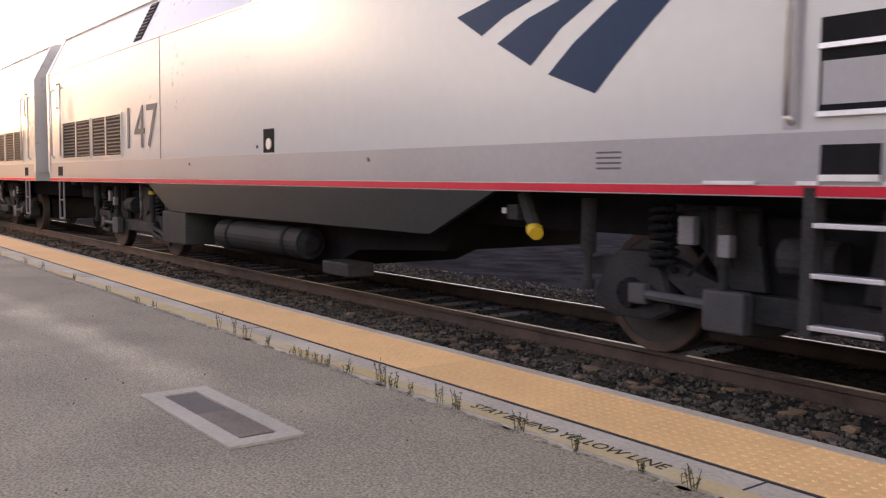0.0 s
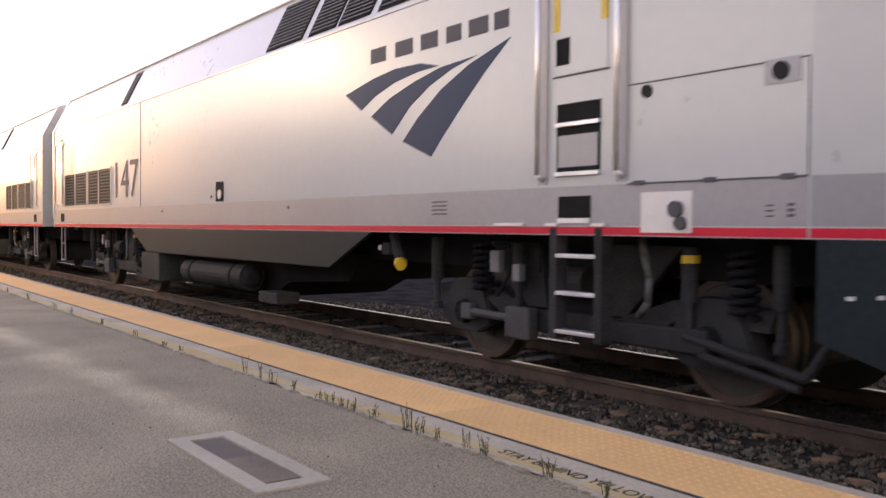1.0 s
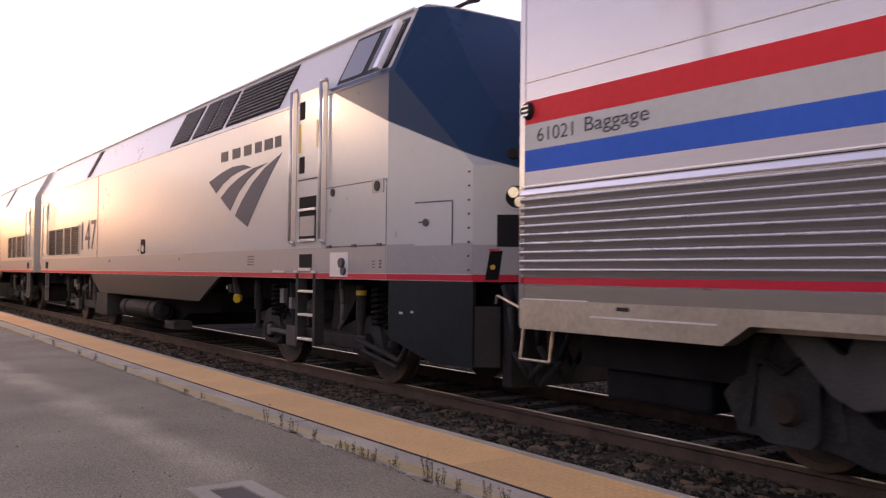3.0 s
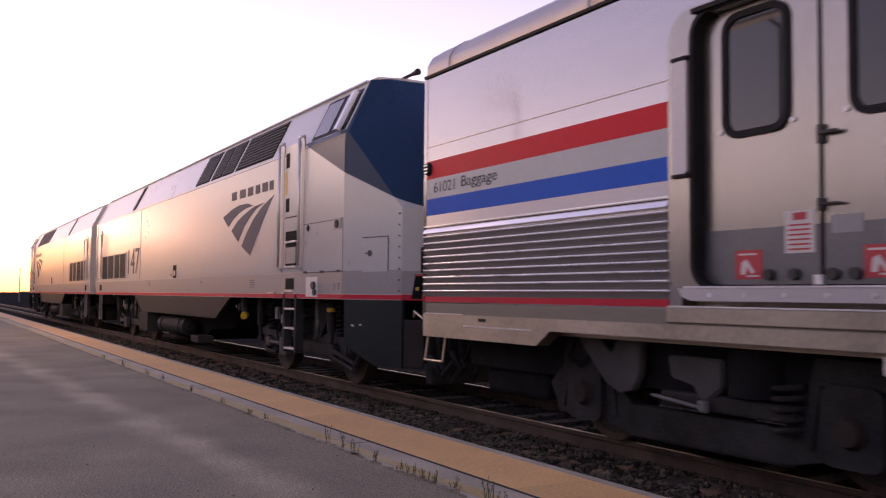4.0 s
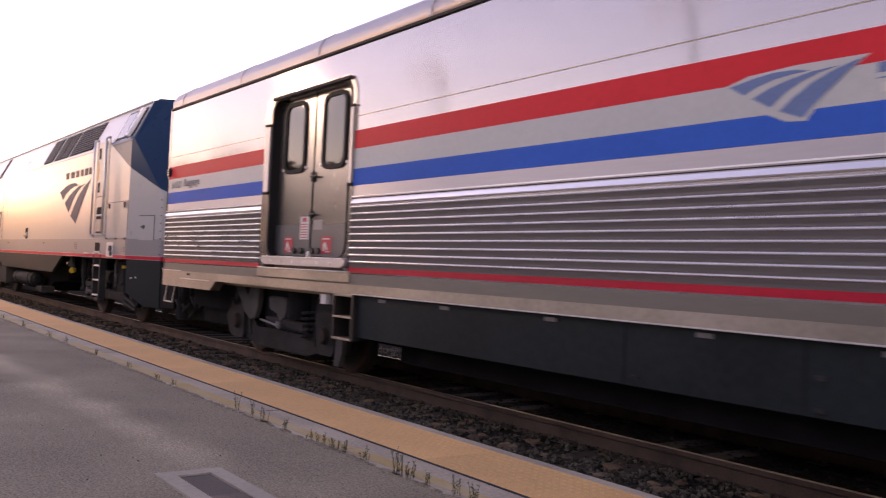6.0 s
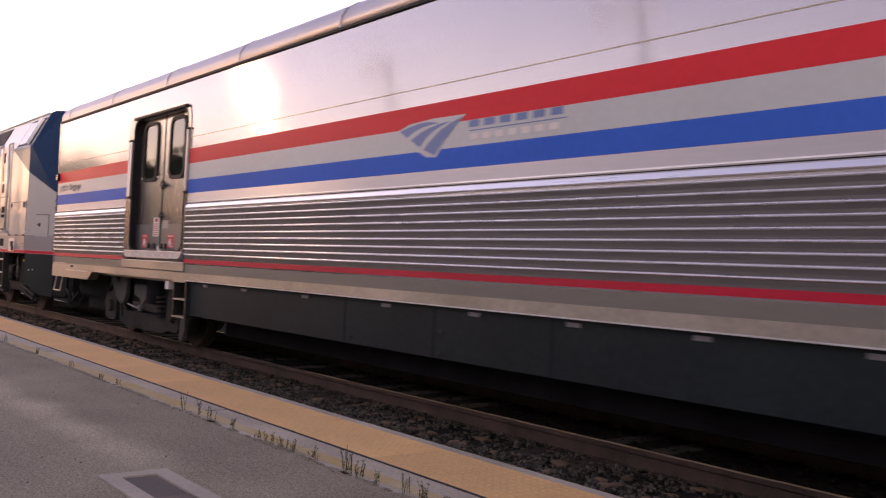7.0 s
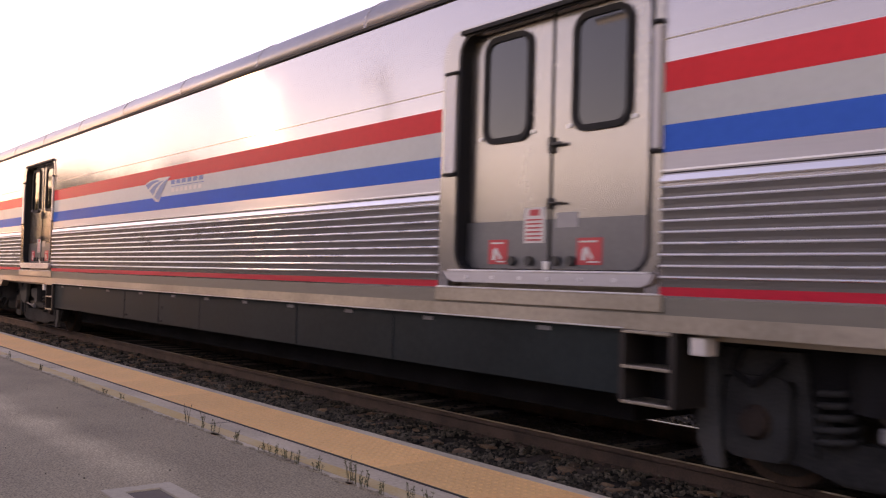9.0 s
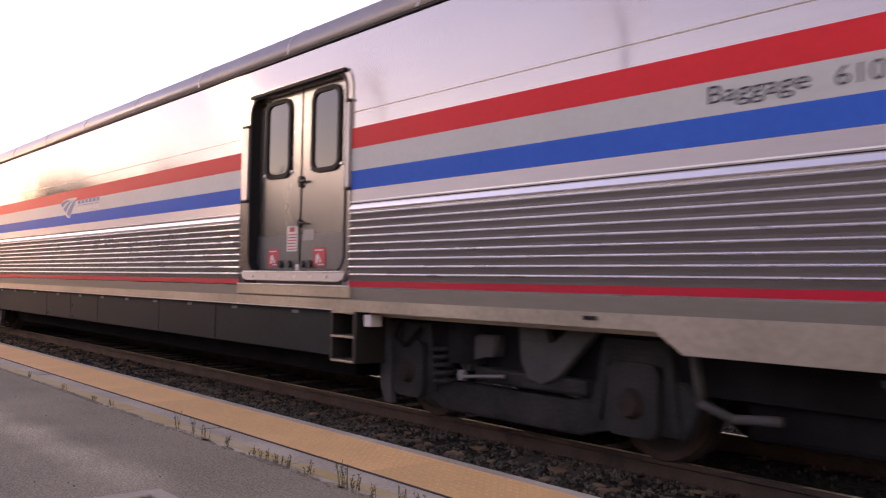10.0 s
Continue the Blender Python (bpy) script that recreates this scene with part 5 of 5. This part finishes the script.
            part("window_pane", prism(bmesh.new(), rounded(wx0 + 0.04, wx1 - 0.04, 2.58, 3.435, 0.1), -1.482, -1.470), GLASS, leaf, "dark reflecting window pane")
            part("lower_panel", B(lx + 0.02, lx + w - 0.02, -1.478, -1.46, 1.47, 1.87), DOOR_LOW, leaf, "dull grey kick panel")
            bm = bmesh.new()
            for bx in (wx0 - 0.03, wx1 + 0.02):
                rod(bm, (bx, -1.47, 2.60), (bx, -1.49, 2.60), 0.018, 8)
            pieces("rivet", bm, BRIGHT, leaf)
        part("centre_seal", B(d + 1.145, d + 1.162, -1.482, -1.42, 1.46, 3.52), GASKET_AND_RECESS, car, "dark rubber seal between the door leaves")
        bm = box(bmesh.new(), d + 1.14, d + 1.19, -1.51, -1.47, 2.40, 2.53, bevel=0.008)
        box(bm, d + 1.16, d + 1.31, -1.53, -1.50, 2.455, 2.48, bevel=0.005)
        box(bm, d + 1.14, d + 1.18, -1.51, -1.47, 1.95, 2.04, bevel=0.008)
        box(bm, d + 1.15, d + 1.32, -1.525, -1.50, 1.987, 2.003, bevel=0.004)
        for x in (0.73, 0.94, 1.24, 1.40):
            rod(bm, (d + x, -1.47, 1.535), (d + x, -1.51, 1.535), 0.04, 12)
        pieces("door_latch", bm, SLAT, car, "dark steel door latch")
        part("latch_plate", B(d + 1.23, d + 1.46, -1.4815, -1.47, 1.80, 1.92), SHADOW_GREY, car, "dull grey plate below the latch")
        part("floor_bolt", box(bmesh.new(), d + 1.10, d + 1.17, -1.50, -1.47, 1.46, 1.53, bevel=0.006), BRIGHT, car, "bright floor bolt")
        for xa, xb in ((0.43, 0.67), (1.46, 1.715)):
            lb = part("red_label", B(d + xa, d + xb, -1.482, -1.47, 1.505, 1.715), LABEL_RED, car, "red warning label")
            bm = prism(bmesh.new(), [(d + xa + 0.05, 1.54), (d + xa + 0.06, 1.625), (d + xa + 0.10, 1.65), (d + xa + 0.17, 1.56), (d + xa + 0.15, 1.54), (d + xa + 0.105, 1.60), (d + xa + 0.09, 1.54)], -1.4845, -1.478)
            box(bm, d + xa + 0.03, d + xb - 0.05, -1.4845, -1.478, 1.678, 1.692)
            box(bm, d + xa + 0.11, d + xb - 0.03, -1.4845, -1.478, 1.522, 1.534)
            pieces("label_mark", bm, LABEL_WHITE, lb)
        lb = part("notice_label", B(d + 0.865, d + 1.10, -1.482, -1.47, 1.68, 1.97), LABEL_WHITE, car, "pale notice label with red lines")
        bm = bmesh.new()
        for k in range(6):
            box(bm, d + 0.89, d + 1.07, -1.4845, -1.478, 1.70 + 0.033 * k, 1.712 + 0.033 * k)
        box(bm, d + 0.93, d + 1.04, -1.4845, -1.478, 1.905, 1.955)
        pieces("label_mark", bm, LABEL_RED, lb)
        # step well
        sx = 7.90 if i == 0 else 22.90
        well = part("step_well", B(sx, sx + 0.42, -1.25, -1.2, 0.52, 1.05), UNDER, car, "recessed boarding step")
        for a, b in ((sx - 0.03, sx + 0.02), (sx + 0.40, sx + 0.46)):
            part("well_side", B(a, b, -CW, -1.2, 0.52, 1.16), WELL, well)
        for z in (0.53, 0.78, 1.03):
            part("tread", box(bmesh.new(), sx, sx + 0.42, -CW - 0.01, -1.3, z - 0.012, z + 0.012, bevel=0.004), STAINLESS_DIRTY, well)
        part("jack_pad", box(bmesh.new(), 7.52 if i == 0 else 23.46, 7.66 if i == 0 else 23.58, -CW + 0.02, -1.4, 0.90, 1.02, bevel=0.01), LABEL_WHITE, car)
    # black equipment skirt
    sk = part("equipment_skirt", B(8.38, 22.88, -1.52, -1.44, 0.57, 1.045), SKIRT, car, "dark equipment skirt between the trucks")
    bm = bmesh.new()
    for x in (8.9, 10.05, 11.57, 13.14, 14.47, 15.63, 16.79, 17.96, 19.2, 20.56, 22.07):
        box(bm, x - 0.07, x + 0.07, -1.53, -1.51, 0.985, 1.02)
    pieces("skirt_latch", bm, VALVE, sk, "small pale latches")
    bm = bmesh.new()
    for x in (12.4, 13.9, 15.4, 18.1, 20.0):
        box(bm, x, x + 0.008, -1.5235, -1.51, 0.57, 1.04)
    pieces("skirt_seam", bm, UNDER, sk)
    bm = bmesh.new()
    for x, z in ((12.45, 0.62), (13.95, 0.60), (13.95, 0.80)):
        box(bm, x + 0.03, x + 0.10, -1.532, -1.51, z, z + 0.03)
    pieces("skirt_latch", bm, TRUCK, sk)
    part("underframe", B(CX0 + 0.3, CX1 - 0.3, -1.1, 1.1, 0.58, 1.02), UNDER, car)
    # Dark boxes, added to hide lit ground and keep the underside black.
    for x0, x1 in ((2.3, 3.45), (27.4, 28.6)):
        part("dark_filler_box", box(bmesh.new(), x0, x1, -1.0, 1.0, 0.30, 0.7, bevel=0.04), UNDER, car, "dark box added below the floor to deepen the shade")
    part("equipment_box", B(8.6, 22.6, -1.05, 1.2, 0.3, 0.8), UNDER, car)
    # lettering
    text_part("car_number", "61021", 0.17, TEXT_GREY, car, pose(2.02, -CW - 0.0065, 2.545, 90, 0, 0), "grey car number", width=0.46, depth=0.001)
    text_part("car_lettering", "Baggage", 0.17, TEXT_DARK, car, pose(2.62, -CW - 0.0065, 2.56, 90, 0, 0), "dark lettering", width=0.70, depth=0.001)
    text_part("car_lettering", "Baggage", 0.17, TEXT_DARK, car, pose(27.46, -CW - 0.0065, 2.56, 90, 0, 0), "dark lettering", width=0.70, depth=0.001)
    text_part("car_number", "61021", 0.17, TEXT_GREY, car, pose(28.32, -CW - 0.0065, 2.545, 90, 0, 0), "grey car number", width=0.46, depth=0.001)
    fit = lambda p: [(13.30 + (x + 6.51) * 0.32, 2.43 + (z - 2.06) * 0.33) for x, z in p]
    back = [(13.24, 2.70), (13.45, 2.755), (13.8, 2.775), (14.28, 2.77), (14.05, 2.62), (13.88, 2.41), (13.74, 2.42), (13.5, 2.52), (13.36, 2.58)]
    part("mark_backing", prism(bmesh.new(), back, -CW - 0.008, -CW), WHITE, car, "white edged emblem")
    for p in SWOOSH:
        part("mark", prism(bmesh.new(), fit(p), -CW - 0.010, -CW), WORD_BLUE, car, "faded blue swooping stripe")
    bm = bmesh.new()
    for k in range(6):
        box(bm, 14.33 + k * 0.2, 14.46 + k * 0.2, -CW - 0.008, -CW, 2.645, 2.705)
    box(bm, 14.33, 15.5, -CW - 0.008, -CW, 2.61, 2.618)
    pieces("word_bar", bm, WORD_BLUE, car, "faded blue bars in place of a name")
    bm = bmesh.new()
    for k in range(7):
        box(bm, 14.36 + k * 0.16, 14.46 + k * 0.16, -CW - 0.008, -CW, 2.53, 2.585)
    pieces("word_bar", bm, LABEL_WHITE, car)
    part("marker_lamp", rod(bmesh.new(), (CX0 + 0.10, -CW, 2.83), (CX0 + 0.10, -CW - 0.05, 2.83), 0.085, 16, 0.06), GASKET_AND_RECESS, car, "round marker lamp")
    for z in (2.79, 2.83, 2.87):
        part("lamp_slot", box(bmesh.new(), CX0 + 0.06, CX0 + 0.14, -CW - 0.054, -CW - 0.045, z - 0.007, z + 0.007), BRIGHT, car)
    # end, gangway, coupler and stirrup
    part("diaphragm", box(bmesh.new(), 1.45, 1.8, -0.6, 0.6, 1.2, 3.5, bevel=0.05), GASKET_AND_RECESS, car, "black gangway diaphragm")
    part("end_wall", B(CX0, CX0 + 0.06, -1.5, 1.5, 0.95, 3.93), STAINLESS_DIRTY, car)
    bm = box(bmesh.new(), 1.45, 2.2, -0.15, 0.15, 0.7, 1.0, bevel=0.04)
    part("coupler", bm, UNDER, car)
    part("stirrup_step", pipe(bmesh.new(), [(1.72, -1.45, 0.95), (1.72, -1.5, 0.62), (2.12, -1.5, 0.62), (2.12, -1.45, 0.95)], 0.014), STAINLESS_DIRTY, car, "bent steel stirrup step")
    part("uncoupling_lever", pipe(bmesh.new(), [(1.80, -1.52, 1.06), (1.30, -1.42, 1.17), (1.22, -1.38, 1.17), (1.18, -1.36, 1.10)], 0.013), STAINLESS_DIRTY, car)
    bm = bmesh.new()
    pipe(bm, [(1.75, -0.7, 1.2), (1.4, -0.75, 0.55), (1.2, -0.7, 0.9)], 0.03)
    pipe(bm, [(1.75, -0.5, 1.1), (1.35, -0.5, 0.45), (1.1, -0.5, 0.8)], 0.03)
    part("end_hose", bm, UNDER, car, "hanging dark air hoses")
    part("hose_head", box(bmesh.new(), 1.2, 1.32, -0.95, -0.8, 1.02, 1.08), LABEL_RED, car)
    bm = bmesh.new()
    for x in (28.6, 26.4, 3.0):
        box(bm, x, x + 0.12, -CW - 0.02, -CW, 0.82 if x > 28 else 1.1, 0.86 if x > 28 else 1.13)
    pieces("sill_lug", bm, TRUCK, car)
    part("drain_pipe", pipe(bmesh.new(), [(27.1, -1.2, 0.95), (27.2, -1.25, 0.55), (27.45, -1.25, 0.47), (27.8, -1.25, 0.50)], 0.035), FORK, car, "bent grey drain pipe", True)
    ws = car_truck(car, 5.65) + car_truck(car, 25.15)
    return car, ws


loco_a, wheels_a = locomotive("locomotive", -1, "147")
loco_b, wheels_b = locomotive("locomotive", 1, "")
car_a, wheels_c = baggage_car()


def distant_line():
    """Low hedges and far buildings along the horizon."""
    r = random.Random(8)
    bm = bmesh.new()
    for k in range(160):
        x = -900 + k * 9 + r.uniform(-4, 4)
        y = r.uniform(70, 140)
        h = r.uniform(0.8, 2.2)
        w = r.uniform(4, 9)
        bmesh.ops.create_icosphere(bm, subdivisions=2, radius=1.0, matrix=Matrix.Translation((x, y, h * 0.3)) @ Matrix.Diagonal((w, w * 0.7, h, 1)))
    for v in bm.verts:
        v.co += Vector((r.uniform(-0.5, 0.5), r.uniform(-0.5, 0.5), r.uniform(-0.5, 0.5)))
    return tagged(mesh_object("far_hedges", bm, HAZED_DISTANCE), "distant hedges along the horizon, coloured pale blue-grey for haze", "hedge", kind="stuff")


distant_line()
mast = thing("distant_mast", "thin dark lamp mast standing far down the line", "mast", at=pose(-149.0, 12.6, -0.35))
part("pole", rod(bmesh.new(), (0, 0, 0), (0, 0, 4.9), 0.10, 8, 0.06), POLE, mast)
part("lamp_head", box(bmesh.new(), -0.12, 0.5, -0.12, 0.12, 4.85, 5.0, bevel=0.03), POLE, mast)

# ---- tiles, last ----
for i in range(int((X1 - X0) / 1.22)):
    x = X0 + i * 1.22
    near = -26 < x < 4
    if x > -60:
        ob = new("tactile_tile", TILE_NEAR if near else TILE_FAR)
        ob.parent = tactile
        ob.matrix_basis = pose(x, JOINT + 0.010, 0)
part("joint_seal", B(X0, X1, JOINT - 0.006, JOINT + 0.012, -0.02, 0.0035), DARK_JOINT, tactile, "dark joint along the tiles")
part("far_strip", B(X0, -59, JOINT + 0.010, TACTILE_OUT, -0.02, 0.003), TACTILE, tactile)


# ---- what moves ----
def motions():
    at = lambda t: float(np.interp(t, [r[0] for r in TRAVEL], [r[1] for r in TRAVEL]))
    for ob in (loco_a, car_a):
        walk(ob, [(t, pose(-d, TRACK_Y, RAIL_Z)) for t, d in TRAVEL])
    walk(loco_b, [(t, pose(-43.9 - d, TRACK_Y, RAIL_Z, 0, 0, 180)) for t, d in TRAVEL])
    times = [0.1 * k for k in range(101)]
    for wheels, r, turn in ((wheels_a, 0.508, -1), (wheels_b, 0.508, 1), (wheels_c, 0.457, -1)):
        for w in wheels:
            x = w.matrix_basis.translation.x
            walk(w, [(t, pose(x, 0, r, 0, turn * math.degrees(at(t) / r), 0)) for t in times])


motions()
